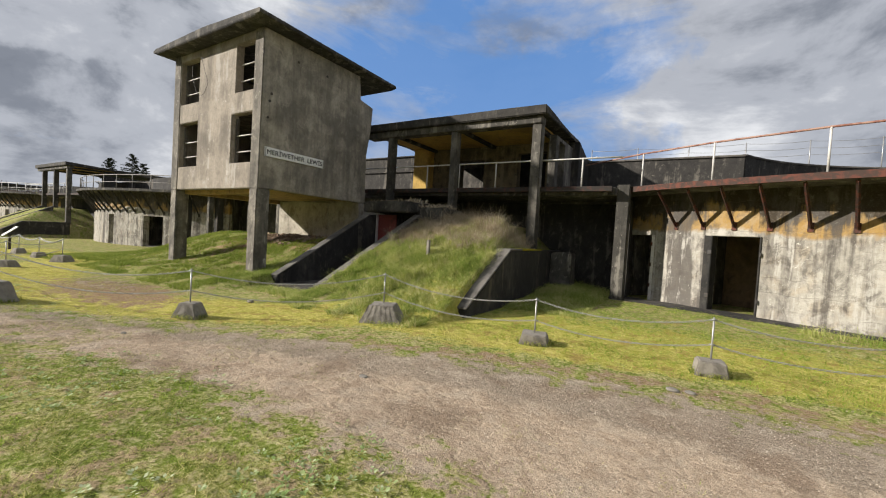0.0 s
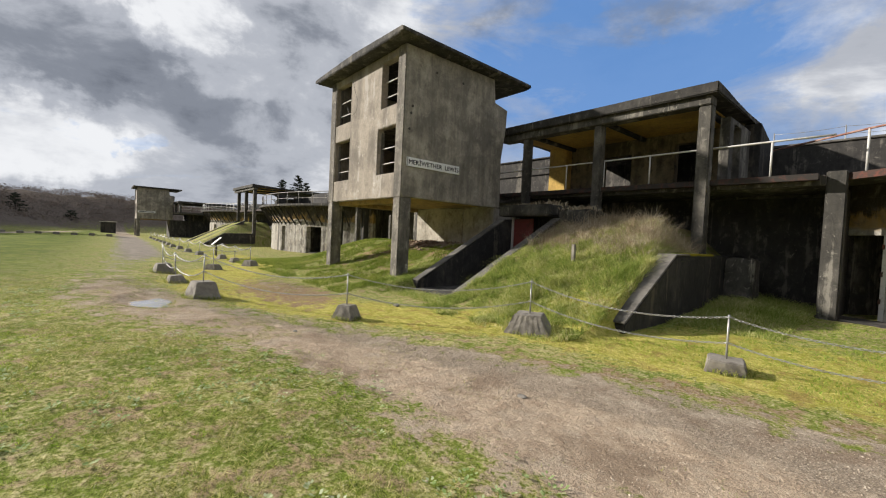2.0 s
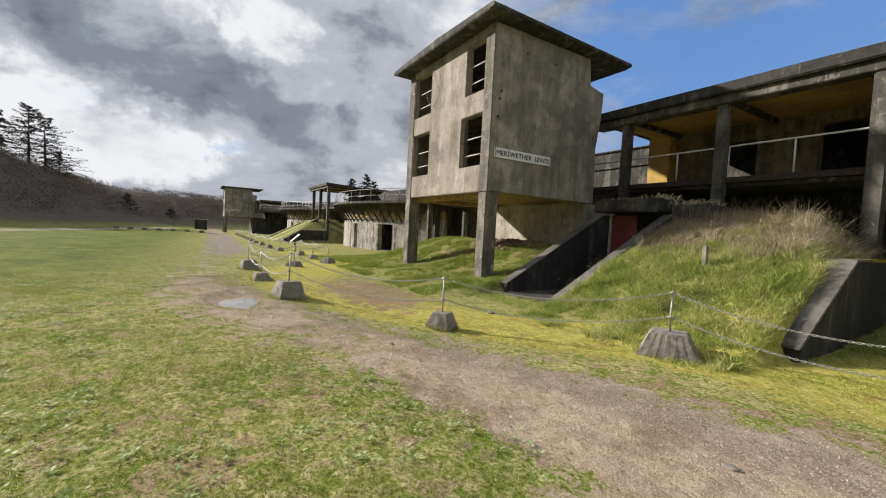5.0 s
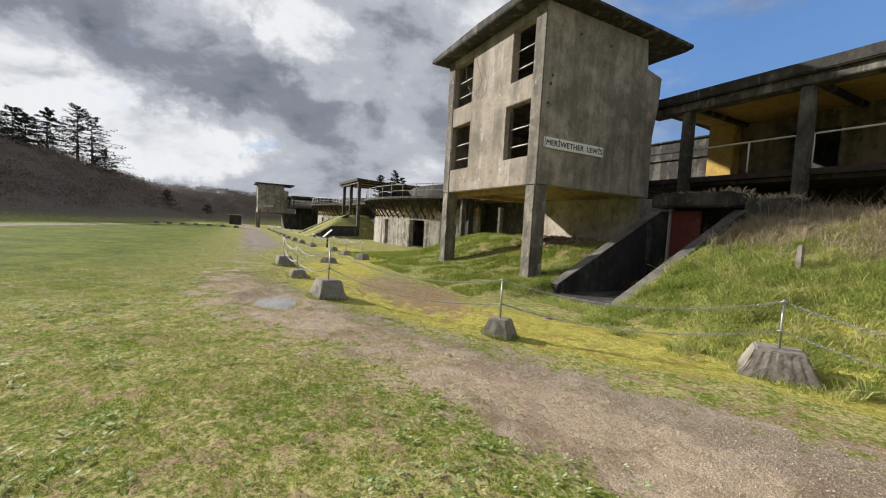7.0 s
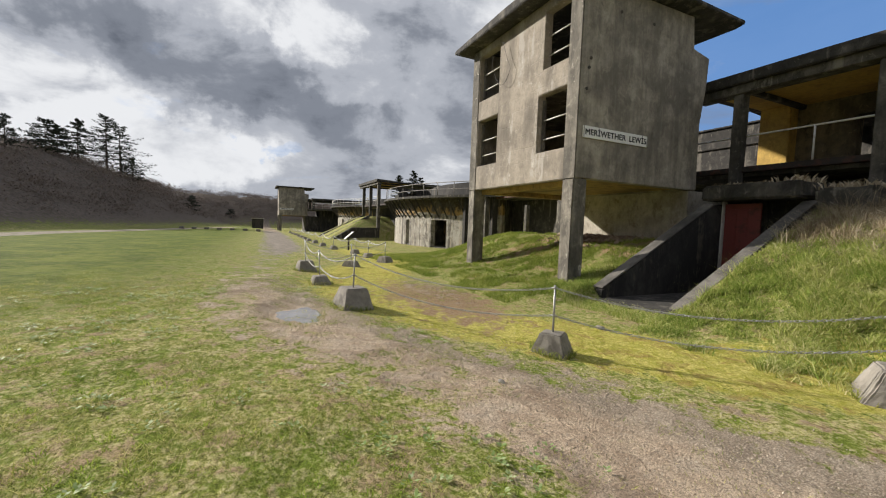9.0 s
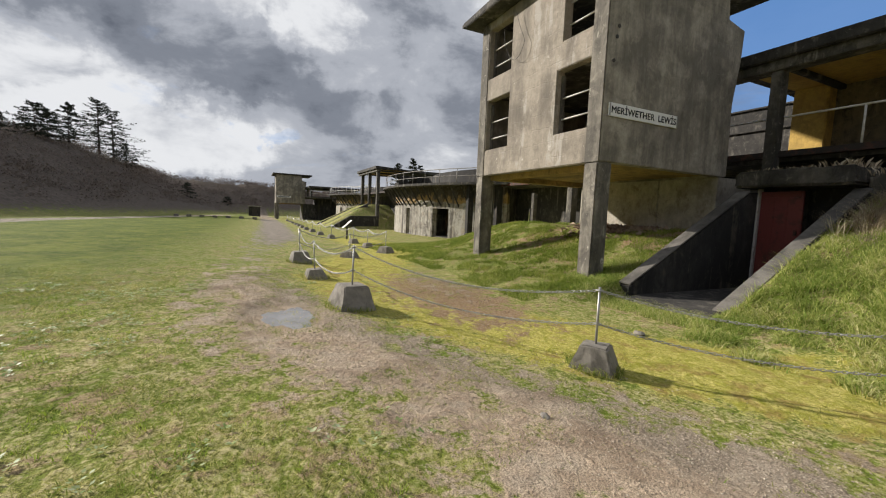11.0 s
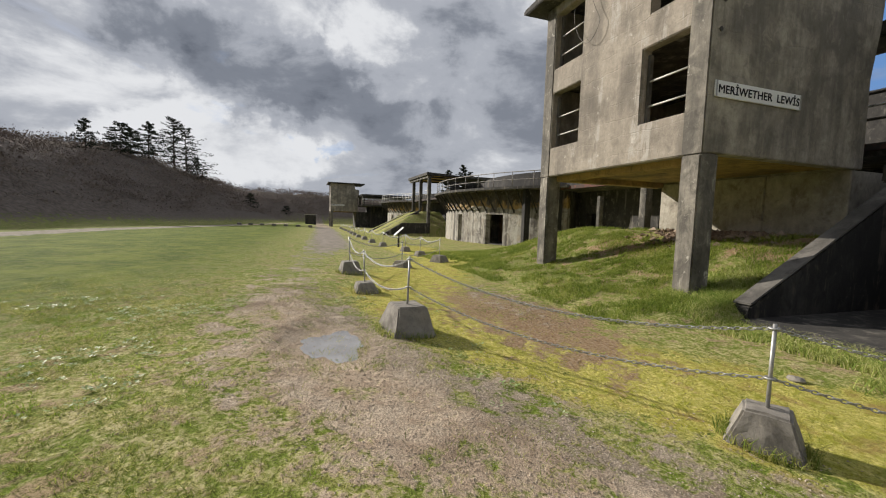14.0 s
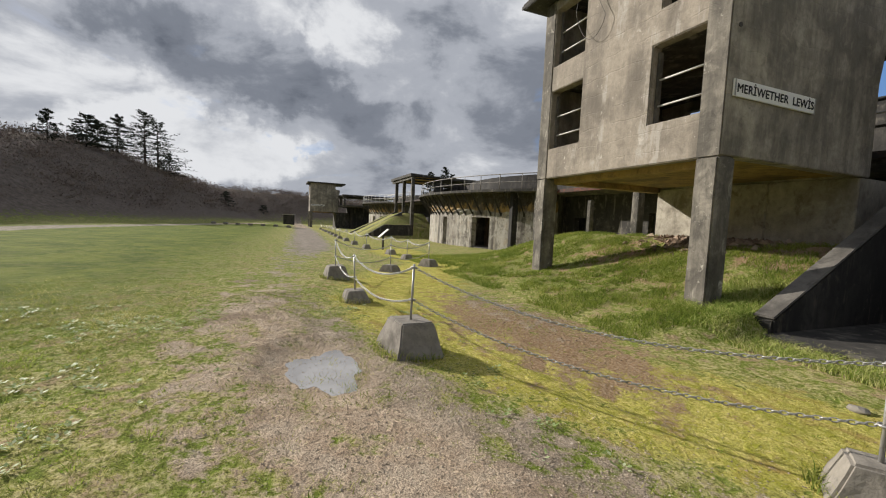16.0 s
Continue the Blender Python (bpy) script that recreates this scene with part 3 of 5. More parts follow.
away = np.abs(GY - path_middle(GX)) / path_half(GX)
gravel = (1.0 - ss(0.15, 1.9, away)) * np.interp(-GX, [4, 6.5, 8, 10, 12, 14, 17, 22, 27, 34], [1.0, 0.84, 0.64, 0.66, 0.66, 0.52, 0.42, 0.45, 0.75, 0.9])
road = 1 - ss(1.0, 2.4, np.abs(-hill_foot(GX, GY) - 4.5))
gravel = np.maximum(gravel, 0.72 * road * (GX < 20) * (GX > -100))
gravel = np.maximum(gravel, 0.47 * (1 - ss(0.2, 1.0, np.hypot((GX + 13.6) / 3.8, (GY - 5.3) / 1.4))))
gravel = np.maximum(gravel, 0.9 * ((GX > -11.0) & (GX < -9.0) & (GY > 8.4) & (GY < 14)))
gravel = np.maximum(gravel, 0.74 * (1 - ss(0.4, 1.0, np.hypot((GX + 14.6) / 2.0, (GY - 12.2) / 1.0))))
spread("gravel", gravel)
across = (GY - path_middle(GX)) / path_half(GX)
spread("tan", np.where(GX < -16, 0.35, 1 - ss(-0.25, 0.75, across)))
edge_moss = 0.5 * ss(0.75, 1.05, across) * (1 - ss(1.35, 1.75, across)) * ss(-7.5, -4.5, GX)
chain_y = np.interp(-GX, [-6, -0.6, 2.2, 5.4, 8.2, 11.5, 14.5, 19.5, 22, 30, 60], [8.8, 8.3, 7.6, 7.2, 4.8, 2.8, 2.6, 4.3, 6.3, 5.9, 5.5])
inside = ss(-1.5, 0.2, GY - chain_y) * (1 - ss(1.5, 3.6, GY - chain_y))
inside = np.maximum(inside, ss(-1.5, 0.3, GY - chain_y) * (1 - ss(9, 14, GY)) * ss(-5.2, -3.6, GX))
spread("trodden", ss(14, 22, -GX) * 0.8 * (GX > -75))
spread("moss", inside * np.where(GX < -30, 0.4, 0.82) * (1 - gravel * 0.3))
spread("rust", np.maximum(np.maximum(edge_moss, bare_earth(GX, GY)), np.maximum(0.74 * (1 - ss(0.2, 1.05, np.hypot((GX + 12.4) / 4.8, (GY - 4.9) / 2.1))), 0.6 * (1 - ss(0.4, 1.05, np.hypot((GX + 16.0) / 2.2, (GY - 10.6) / 1.4))))))
spread("brush", ss(-2.0, 6.0, hill_foot(GX, GY)))
spread("lush", ss(9.5, 19, -GX - 0.9 * GY) * (1 - ss(-3.0, 2.4, GY - 0.02 * np.maximum(0, -GX - 14))) * (1 - 0.75 * ss(-5, 1, hill_foot(GX, GY)))
       + 0.5 * ss(-27, -23, GX) * (1 - ss(-11.6, -11.2, GX)) * ss(6.3, 8.0, GY) * (1 - ss(12.4, 13.4, GY)) + 0.4 * ss(-8.9, -8.6, GX) * (1 - ss(-4.8, -4.6, GX)) * ss(7.6, 9.0, GY))
spread("wet", (1 - ss(0.5, 1.25, np.hypot((GX + 11.1) / 0.8, (GY - 1.78) / 0.55))) * 0.85)
me.materials.append(GROUND)
tagged(new("ground", me), "mossy grass lawn with a worn gravel path", "ground", kind="structure")


# ---- near gun emplacement: curved wall, walkway, parapet ----
WALK_Z = 3.9


def emplacement(name, cx, a0, a1, doors, base, near=True):
    """Curved loading wall with doors, under a bracketed walkway with a railing. a0, a1: ends, in degrees from its middle."""
    cy, rw = 31.1, 17.75
    a0, a1 = radians(a0), radians(a1)

    def place(u, v, d):
        return (cx + (rw - d) * math.sin(u), cy - (rw - d) * math.cos(u), v)

    n = max(6, int(abs(a1 - a0) * rw / 1.1))
    u = [a0 + (a1 - a0) * i / n for i in range(n + 1)]
    holes = [(radians(p), radians(q), base - 0.6, top) for p, q, top in doors]
    wall = part("wall_" + name, holed_wall(u, (base - 0.6, WALK_Z - 0.12), holes, 0.45, place), CONCRETE_WALL)
    tagged(wall, "curved pale concrete wall, black streaked, with doorways", "wall", kind="structure")
    # room behind the doorways
    room = part("back_wall", arc_wall(cx, cy, rw - 2.6, rw - 2.4, a0, a1, n, base - 0.5, WALK_Z - 0.12), ROOM_WALL)
    tagged(room, "grey concrete wall deep inside the rooms", "wall", kind="structure")
    pave = part("floor_" + name, arc_wall(cx, cy, rw - 2.4, rw - 0.1, a0, a1, n, base - 0.5, base + 0.02), CONCRETE_TOPS)
    tagged(pave, "dusty concrete floor of the rooms", "floor", kind="structure")
    for a in [a0 + 0.003, a1 - 0.01] + [(h[1] + k[0]) / 2 for h, k in zip(holes, holes[1:])]:
        s, c = math.sin(a), math.cos(a)
        cross = prism([(cx + r * s + w * c, cy - r * c + w * s) for r, w in ((rw - 0.44, 0), (rw - 0.44, 0.2), (rw - 2.42, 0.2), (rw - 2.42, 0))], base - 0.5, WALK_Z - 0.13, "z", 0)
        tagged(part("cross_wall", cross, CONCRETE_GREY), "concrete cross wall inside the rooms", "wall", kind="structure")
    slab = part("walkway", arc_wall(cx, cy, rw - 6.0, 18.85, a0 - 0.02, a1 + 0.02, n, WALK_Z - 0.12, WALK_Z), CONCRETE_GREY)
    tagged(slab, "concrete walkway slab along the curved wall", "walkway", kind="structure")
    edge = part("edge_beam", arc_wall(cx, cy, 18.86, 18.94, a0 - 0.02, a1 + 0.02, n * 2, WALK_Z - 0.13, WALK_Z + 0.04), RUST if near else CONCRETE_BLACK)
    tagged(edge, "rusty steel channel along the walkway edge" if near else "blackened edge of the curved walkway", "beam", kind="structure")
    return place, cy, rw


def bracket(cx, cy, rw, angle, low=2.74, steel=RUST):
    """A slanting steel strut with its angle section, from the wall out to the walkway edge."""
    s, c = math.sin(angle), math.cos(angle)
    foot = Vector((cx + (rw + 0.03) * s, cy - (rw + 0.03) * c, low))
    top = Vector((cx + 18.8 * s, cy - 18.8 * c, WALK_Z - 0.16))
    side = Vector((c, s, 0)) * 0.042
    away = (top - foot).cross(side).normalized() * 0.012
    bm = bmesh.new()
    for w, t in ((side, away), (away * 5, side * 0.22)):
        v = [bm.verts.new(p + i * w + j * t) for p in (foot, top) for i, j in ((-1, -1), (1, -1), (1, 1), (-1, 1))]
        for f in ((0, 1, 2, 3), (7, 6, 5, 4), (0, 4, 5, 1), (1, 5, 6, 2), (2, 6, 7, 3), (3, 7, 4, 0)):
            bm.faces.new([v[k] for k in f])
    add_plate = [bm.verts.new(foot + i * side * 1.5 + Vector((0, 0, j * 0.12)) - Vector((s, -c, 0)) * k)
                 for k in (0.0, 0.045) for i, j in ((-1, -1), (1, -1), (1, 1), (-1, 1))]
    for f in ((0, 1, 2, 3), (7, 6, 5, 4), (0, 4, 5, 1), (1, 5, 6, 2), (2, 6, 7, 3), (3, 7, 4, 0)):
        bm.faces.new([add_plate[k] for k in f])
    bmesh.ops.recalc_face_normals(bm, faces=bm.faces)
    ob = part("bracket", bm, steel)
    return tagged(ob, "slanting rusty steel strut under the walkway", "bracket", "walkway brackets")


def railing(points, label, tall=1.0, mid=None, posts=None, radius=0.028, rail=RAIL_WHITE, post=RAIL_WHITE, group="railings"):
    """A pipe railing along points at floor level: one top rail, posts, and a middle rail if asked."""
    t = thing("railing", label, "railing", group, at=points[0])
    o = Vector(points[0])
    pts = [Vector(p) - o for p in points]
    part("top_rail", tube([p + Vector((0, 0, tall)) for p in pts], radius), rail, t)
    if mid:
        part("middle_rail", tube([p + Vector((0, 0, mid)) for p in pts], radius * 0.7), rail, t)
    for i in (posts if posts is not None else range(len(pts))):
        part("post", tube([pts[i], pts[i] + Vector((0, 0, tall))], radius * 0.95), post, t)
    return t


NEAR_CX, FAR_CX, LAST_CX = 8.5, -38.0, -68.0
place_near, CY, RW = emplacement("near", NEAR_CX, -37.0, 22, [(-36.7, -32.7, 2.42), (-26.7, -22.7, 2.45)], 0.15)
for k in range(14):
    bracket(NEAR_CX, CY, RW, radians(-30.1 + k * 2.68))
place_far, _, _ = emplacement("far", FAR_CX, -26, 36.0, [(0.6, 3.2, 2.1), (14.6, 20.4, 2.1)], -0.05, False)
for k in range(18):
    bracket(FAR_CX, CY, RW, radians(-20 + k * 2.9), 2.35, CONCRETE_BLACK)
emplacement("last", LAST_CX, -26, 34, [(4, 7, 2.0), (13, 16, 2.0)], -0.3, False)
for k in range(12):
    bracket(LAST_CX, CY, RW, radians(-12 + k * 3.2), 2.35, CONCRETE_BLACK)

near_rail = [(NEAR_CX + 18.7 * math.sin(radians(a)), CY - 18.7 * math.cos(radians(a)), WALK_Z) for a in (-40.5, -32.2, -25.6, -18.3, -11.5, -5)]
railing(near_rail, "rusty pipe railing with white posts on the walkway", 1.12, posts=range(1, 6), rail=RAIL_RED)
far_rail = [(FAR_CX + 18.7 * math.sin(radians(a)), CY - 18.7 * math.cos(radians(a)), WALK_Z) for a in range(-25, 37, 5)]
railing(far_rail, "weathered grey pipe railing along the curved walkway", mid=0.5, rail=RAIL_GREY, post=RAIL_GREY)
last_rail = [(LAST_CX + 18.7 * math.sin(radians(a)), CY - 18.7 * math.cos(radians(a)), WALK_Z) for a in range(-22, 35, 4)]
railing(last_rail, "pale pipe railing along the curved walkway far off", mid=0.5)

# door frame with its pale steel leaf edge, beside the narrow doorway
jamb = thing("door_jamb", "rusty steel door frame in the narrow doorway", "door frame", at=place_near(radians(-32.55), 0.15, 0))
part("post", box((-0.06, -0.02, 0), (0.05, 0.12, 2.28), 0.008), RAIL_WHITE, jamb)
for z in (0.5, 1.2, 1.9):
    part("hinge", box((-0.085, -0.05, z), (-0.03, 0.0, z + 0.13), 0.006), RUST, jamb)

# heavy jambs of the wide doorway
for a, name, w in ((-26.85, "door_jamb", 0.11), (-22.62, "door_jamb", 0.025)):
    x, y, z = place_near(radians(a), 0.15, 0)
    t = thing(name, "dark weathered jamb of the wide doorway", "door frame", "doorway jambs", at=(x, y, z))
    t.rotation_euler = (0, 0, radians(a))
    part("post", box((-w, -0.03, 0), (w, 0.3, 2.3), 0.015, 3, 0.008), CONCRETE_DARK, t)
    for h in (0.45, 1.75):
        part("hinge", box((w * 0.2, -0.075, h), (w + 0.02, -0.031, h + 0.12), 0.008), WIRE, t)

# pilaster by the narrow doorway
pil = part("pilaster", box((-2.16, 15.05, -0.2), (-1.76, 15.45, 4.0), 0.03, 3, 0.012), CONCRETE_GREY)
tagged(pil, "grey weathered concrete pilaster carrying the walkway", "pilaster", kind="structure")
sill = part("apron", prism([(-2.6, 15.3), (6, 13.2), (6, 14.0), (-3.0, 16.4)], 0.0, 0.235, "z", 0.02), CONCRETE_DARK)
tagged(sill, "low cracked concrete apron along the wall", "apron", kind="structure")

# dark parapet behind the walkway, with a curved stretch
par = part("wall_parapet_straight", box((-4.3, 20.0, 3.5), (1.6, 20.8, 5.72), 0.04, 3, 0.02), CONCRETE_BLACK)
tagged(par, "blackened concrete parapet of the gun platform", "wall", kind="structure")
par = part("wall_parapet_curved", arc_wall(8.6, 16.2, 8.0, 8.7, radians(180 - 62), radians(180 + 61), 24, 3.5, 5.74), CONCRETE_BLACK)
tagged(par, "curved blackened concrete parapet of the gun pit", "wall", kind="structure")
# the sunlit top rim is painted as a strip of paler concrete
for name, bm in (("straight", box((-4.32, 19.96, 5.722), (1.6, 20.84, 5.80), 0.02, 4, 0.012)), ("curved", arc_wall(8.6, 16.2, 7.96, 8.74, radians(180 - 62), radians(180 + 61), 32, 5.742, 5.82, 0.015))):
    tagged(part("coping_" + name, bm, CONCRETE_TOPS), "coping on the blackened parapet, sunlit rim in its paler colour", "coping", kind="structure")
deck = part("gun_deck", box((-5, 17.0, 3.55), (20, 31, 3.9 - 0.004), 0), CONCRETE_GREY)
tagged(deck, "concrete deck behind the walkway", "deck", kind="structure")
wing = part("wall_wing", prism([(18.2, 3.9), (18.2, 6.3), (19.6, 5.9), (22, 5.6), (22, 3.9)], -4.75, -4.25), CONCRETE_DARK)
tagged(wing, "dark concrete wing wall with a sloping top", "wall", kind="structure")
for pts in ([(-5 + i * 2.3, 24.0 + 0.1 * i, 5.6) for i in range(7)],):
    fence = thing("wire_fence", "thin wire fence on top of the gun platform", "fence", at=pts[0])
    for p in pts:
        part("post", tube([Vector(p) - Vector(pts[0]), Vector(p) - Vector(pts[0]) + Vector((0, 0, 1.6))], 0.022, 6), GALV, fence)
    for z in (0.95, 1.25, 1.55):
        line = []
        for a, b in zip(pts, pts[1:]):
            for k in range(4):
                s = k / 4
                line.append((a[0] + (b[0] - a[0]) * s - pts[0][0], a[1] + (b[1] - a[1]) * s - pts[0][1], z - 0.22 * s * (1 - s)))
        part("wire", tube(line, 0.009, 5), GALV, fence)
top = part("gun_block", box((-16, 23.4, 3.0), (16, 26, 5.6), 0.05), CONCRETE_BLACK)
tagged(top, "concrete mass of the gun platform", "wall", kind="structure")


# ---- roofed platform ----
def platform(name, dx, dy, dz, cols, x0, x1, rear=18.9):
    """A flat roof on square columns over a raised deck."""
    def b(lo, hi, *rest):
        return box((lo[0] + dx, lo[1] + dy, lo[2] + dz), (hi[0] + dx, hi[1] + dy, hi[2] + dz), *rest)
    roof = part("roof", b((x0 - 0.1, 14.2, 6.36), (x1 + 0.3, rear, 6.68), 0.03, 4, 0.018), CONCRETE_BLACK)
    for v in roof.data.vertices:
        v.co.z -= 0.055 * max(0.0, v.co.y - dy - 14.2) if v.co.z > dz + 6.5 else 0.0
    tagged(roof, "flat dark concrete roof slab of the platform", "roof", kind="structure")
    soffit = part("ceiling", b((x0 + 0.3, 14.9, 6.30), (x1 - 0.25, 17.99, 6.357), 0), OCHRE)
    tagged(soffit, "ochre painted soffit under the roof", "ceiling", kind="structure")
    bar = part("beam", b((x0, 14.36, 6.1), (x1 + 0.1, 14.84, 6.356), 0.02, 3, 0.01), CONCRETE_GREY)
    tagged(bar, "concrete beam under the roof edge", "beam", kind="structure")
    for xb in [x1 - 0.35] + [c + 0.1 for c in cols[1:]]:
        bar = part("cross_beam", b((xb - 0.08, 14.85, 6.15), (xb + 0.09, 17.98, 6.296), 0.02), CONCRETE_BLACK)
        tagged(bar, "dark concrete cross beam under the roof", "beam", kind="structure")
    for x, foot in zip(cols, FEET):
        col = part("column", b((x - (0.17 if x == cols[0] else 0.14), 14.42, foot), (x + (0.18 if x == cols[0] else 0.15), 14.76, 6.098), 0.03, 5, 0.012), CONCRETE_GREY)
        tagged(col, "square weathered concrete column of the roofed platform", "column", "platform columns", "structure")
    slab = part("deck", b((x0 - 0.4, 14.84, 3.62), (x1 + 2.6, 23.4, 3.88), 0.02), CONCRETE_GREY)
    tagged(slab, "concrete deck under the roof", "deck", kind="structure")
    lip = part("edge_beam", b((x0 - 0.3, 14.62, 3.73), (x1 + 2.5, 14.836, 3.90), 0.01), DARK_RUST)
    tagged(lip, "rusty steel channel along the deck edge", "beam", kind="structure")


FEET = (1.55, 2.4, 2.6)
platform("near", 0, 0, 0, (-4.82, -8.20, -11.42), -12.7, -4.75)
railing([(x, 14.75, 3.9) for x in (-13.2, -11.4, -9.6, -8.05, -6.45, -4.7, -3.25, -2.0)], "white pipe railing between the platform columns", tall=0.95, posts=range(7))
# back of the platform: walls, pier and black doorways
back = part("wall_platform_back", holed_wall((-12.4, -4.76), (3.2, 6.356), [(-9.9, -8.6, 3.88, 5.7), (-6.9, -5.6, 3.88, 5.9)], 0.4,
                                             lambda u, v, d: (u, 18.0 + d, v)), BACK_WALL)
tagged(back, "stained ochre and grey back wall with black doorways", "wall", kind="structure")
left = part("wall_platform_left", box((-24, 19.6, 3.2), (-12.42, 20.1, 6.5), 0.03), CONCRETE_BLACK)
tagged(left, "stained concrete wall behind the tower walkway", "wall", kind="structure")
# coloured black so that the unlit room reads as dark
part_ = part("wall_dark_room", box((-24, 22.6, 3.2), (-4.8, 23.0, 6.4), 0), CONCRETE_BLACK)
tagged(part_, "inner wall seen through the doorways, room shade in its black", "wall", kind="structure")
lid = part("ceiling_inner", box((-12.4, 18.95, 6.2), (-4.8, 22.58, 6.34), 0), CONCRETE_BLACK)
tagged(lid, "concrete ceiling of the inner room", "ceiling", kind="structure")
for z in (5.55, 6.42):
    ledge = part("trim", box((-24, 19.5, z), (-12.9, 19.597, z + 0.07), 0.015, 2, 0.01), CONCRETE_BLACK)
    tagged(ledge, "weathered concrete ledge along the back wall", "trim", kind="structure")
cheek = part("wall_platform_side", holed_wall((15.9, 19.1), (3.885, 6.05), [(16.3, 17.1, 3.885, 5.9)], 0.28, lambda u, v, d: (-4.83 + d, u, v)), CONCRETE_GREY)
tagged(cheek, "grey stained side wall under the roof with a doorway", "wall", kind="structure")
pier = part("pier", box((-12.38, 17.5, 3.88), (-11.45, 17.996, 6.298), 0.03), OCHRE)
tagged(pier, "ochre painted concrete pier at the platform's back", "pier", kind="structure")

# dark space under the platform: its shade is painted into the walls' black
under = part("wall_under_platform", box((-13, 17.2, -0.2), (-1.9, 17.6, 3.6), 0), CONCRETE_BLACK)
tagged(under, "stained concrete wall under the platform, shade in its black", "wall", kind="structure")
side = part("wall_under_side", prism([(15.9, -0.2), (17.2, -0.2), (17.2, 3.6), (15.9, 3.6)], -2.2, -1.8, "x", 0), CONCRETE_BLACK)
tagged(side, "stained return wall by the pilaster, shade in its black", "wall", kind="structure")

# sloping walls of the entrance and the bank, face shade put into their colour
flank = part("ramp_wall", prism([(8.75, -0.2), (8.75, 0.36), (12.9, 2.62), (13.9, 2.7), (13.9, -0.2)], -11.28, -10.98, "x", 0.03), CONCRETE_DARK)
tagged(flank, "concrete flank wall sloping up to the entrance, shade in its black", "wall", kind="structure")
flank_r = part("ramp_wall", prism([(8.6, -0.2), (8.6, 0.24), (13.35, 2.66), (14.3, 2.9), (14.3, -0.2)], -9.12, -8.82, "x", 0.03), CONCRETE_DARK)
tagged(flank_r, "concrete flank wall sloping up beside the grass bank, shade in its black", "wall", kind="structure")
for x0, x1, line in ((-11.29, -10.97, [(8.745, 0.364), (12.9, 2.626), (12.9, 2.67), (8.745, 0.404)]),
                     (-9.13, -8.81, [(8.595, 0.244), (13.35, 2.666), (13.35, 2.71), (8.595, 0.284)])):
    cap = part("coping", prism(line, x0, x1, "x", 0.012), CONCRETE_TOPS)
    tagged(cap, "worn grey coping on the sloping wall", "coping", kind="structure")
wedge = part("ramp_wall", prism([(9.0, -0.2), (9.0, 0.24), (11.5, 1.64), (12.9, 1.66), (17.2, 1.66), (17.2, -0.2)], -4.72, -4.3, "x", 0.03), CONCRETE_DARK)
tagged(wedge, "concrete retaining wall at the end of the bank, shade in its dark tone", "wall", kind="structure")
cap = part("coping", prism([(8.995, 0.244), (11.5, 1.646), (12.4, 1.655), (12.4, 1.70), (11.48, 1.69), (8.995, 0.29)], -4.73, -4.29, "x", 0.012), CONCRETE_TOPS)
tagged(cap, "worn grey coping on the retaining wall", "coping", kind="structure")
bm = box((-4.70, 12.45, 1.64), (-4.33, 14.35, 1.70), 0.02, 7)
for v in bm.verts:
    v.co.z += 0.03 * noise.noise(v.co * 6) if v.co.z > 1.65 else 0
tagged(part("moss", bm, MOSS), "yellow moss cushion on the retaining wall", "moss", kind="stuff")
stub = part("block", box((-4.28, 15.2, 0.2), (-3.55, 15.9, 1.62), 0.05, 4, 0.03), CONCRETE_GREY)
tagged(stub, "grey concrete stub at the end of the retaining wall", "block", kind="structure")
lintel = part("lintel", box((-11.35, 12.85, 2.76), (-8.95, 14.6, 3.18), 0.06, 7, 0.045), CONCRETE_BLACK)
tagged(lintel, "heavy blackened concrete slab over the entrance", "lintel", kind="structure")
ped = part("plinth", box((-8.93, 13.3, 2.2), (-7.8, 15.0, 3.0), 0.08, 5, 0.06), CONCRETE_GREY)
tagged(ped, "broken concrete plinth at the column foot", "plinth", kind="structure")
floor = part("floor_entrance", box((-10.98, 8.5, 0.0), (-9.12, 14.2, 0.15), 0.01), CONCRETE_BLACK)
tagged(floor, "bare concrete floor of the entrance", "floor", kind="structure")
# depth of the entrance: shade painted as a black wall
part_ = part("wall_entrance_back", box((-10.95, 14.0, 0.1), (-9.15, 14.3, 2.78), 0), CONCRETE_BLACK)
tagged(part_, "wall at the end of the entrance, recess shade in its black", "wall", kind="structure")

door = thing("door_1", "dull red steel door half closing the entrance", "door", at=(-10.93, 13.35, 0.15))
part("leaf", box((0.0, 0.0, 0.02), (0.92, 0.06, 2.52), 0.01), RED_DOOR, door)
for z in (0.06, 1.2, 2.36):
    part("batten", box((0.03, -0.025, z), (0.89, -0.001, z + 0.1), 0.006), RED_DOOR, door)
for x in (0.31, 0.6):
    part("seam", box((x, -0.012, 0.2), (x + 0.015, -0.001, 2.32), 0.003), RED_DOOR, door)
part("jamb", box((-0.045, -0.1, 0), (-0.003, 0.1, 2.6), 0.01), RAIL_WHITE, door, "pale grey door jamb")
part("latch", box((0.8, -0.07, 1.42), (0.86, -0.026, 1.56), 0.008), RUST, door)


# ---- observation tower ----
TX0, TX1, TY0, TY1 = -17.77, -12.07, 8.66, 13.9
Z0, Z1 = 3.15, 8.34
COLUMNS_U = ((-17.28, -15.97), (-13.74, -12.47))


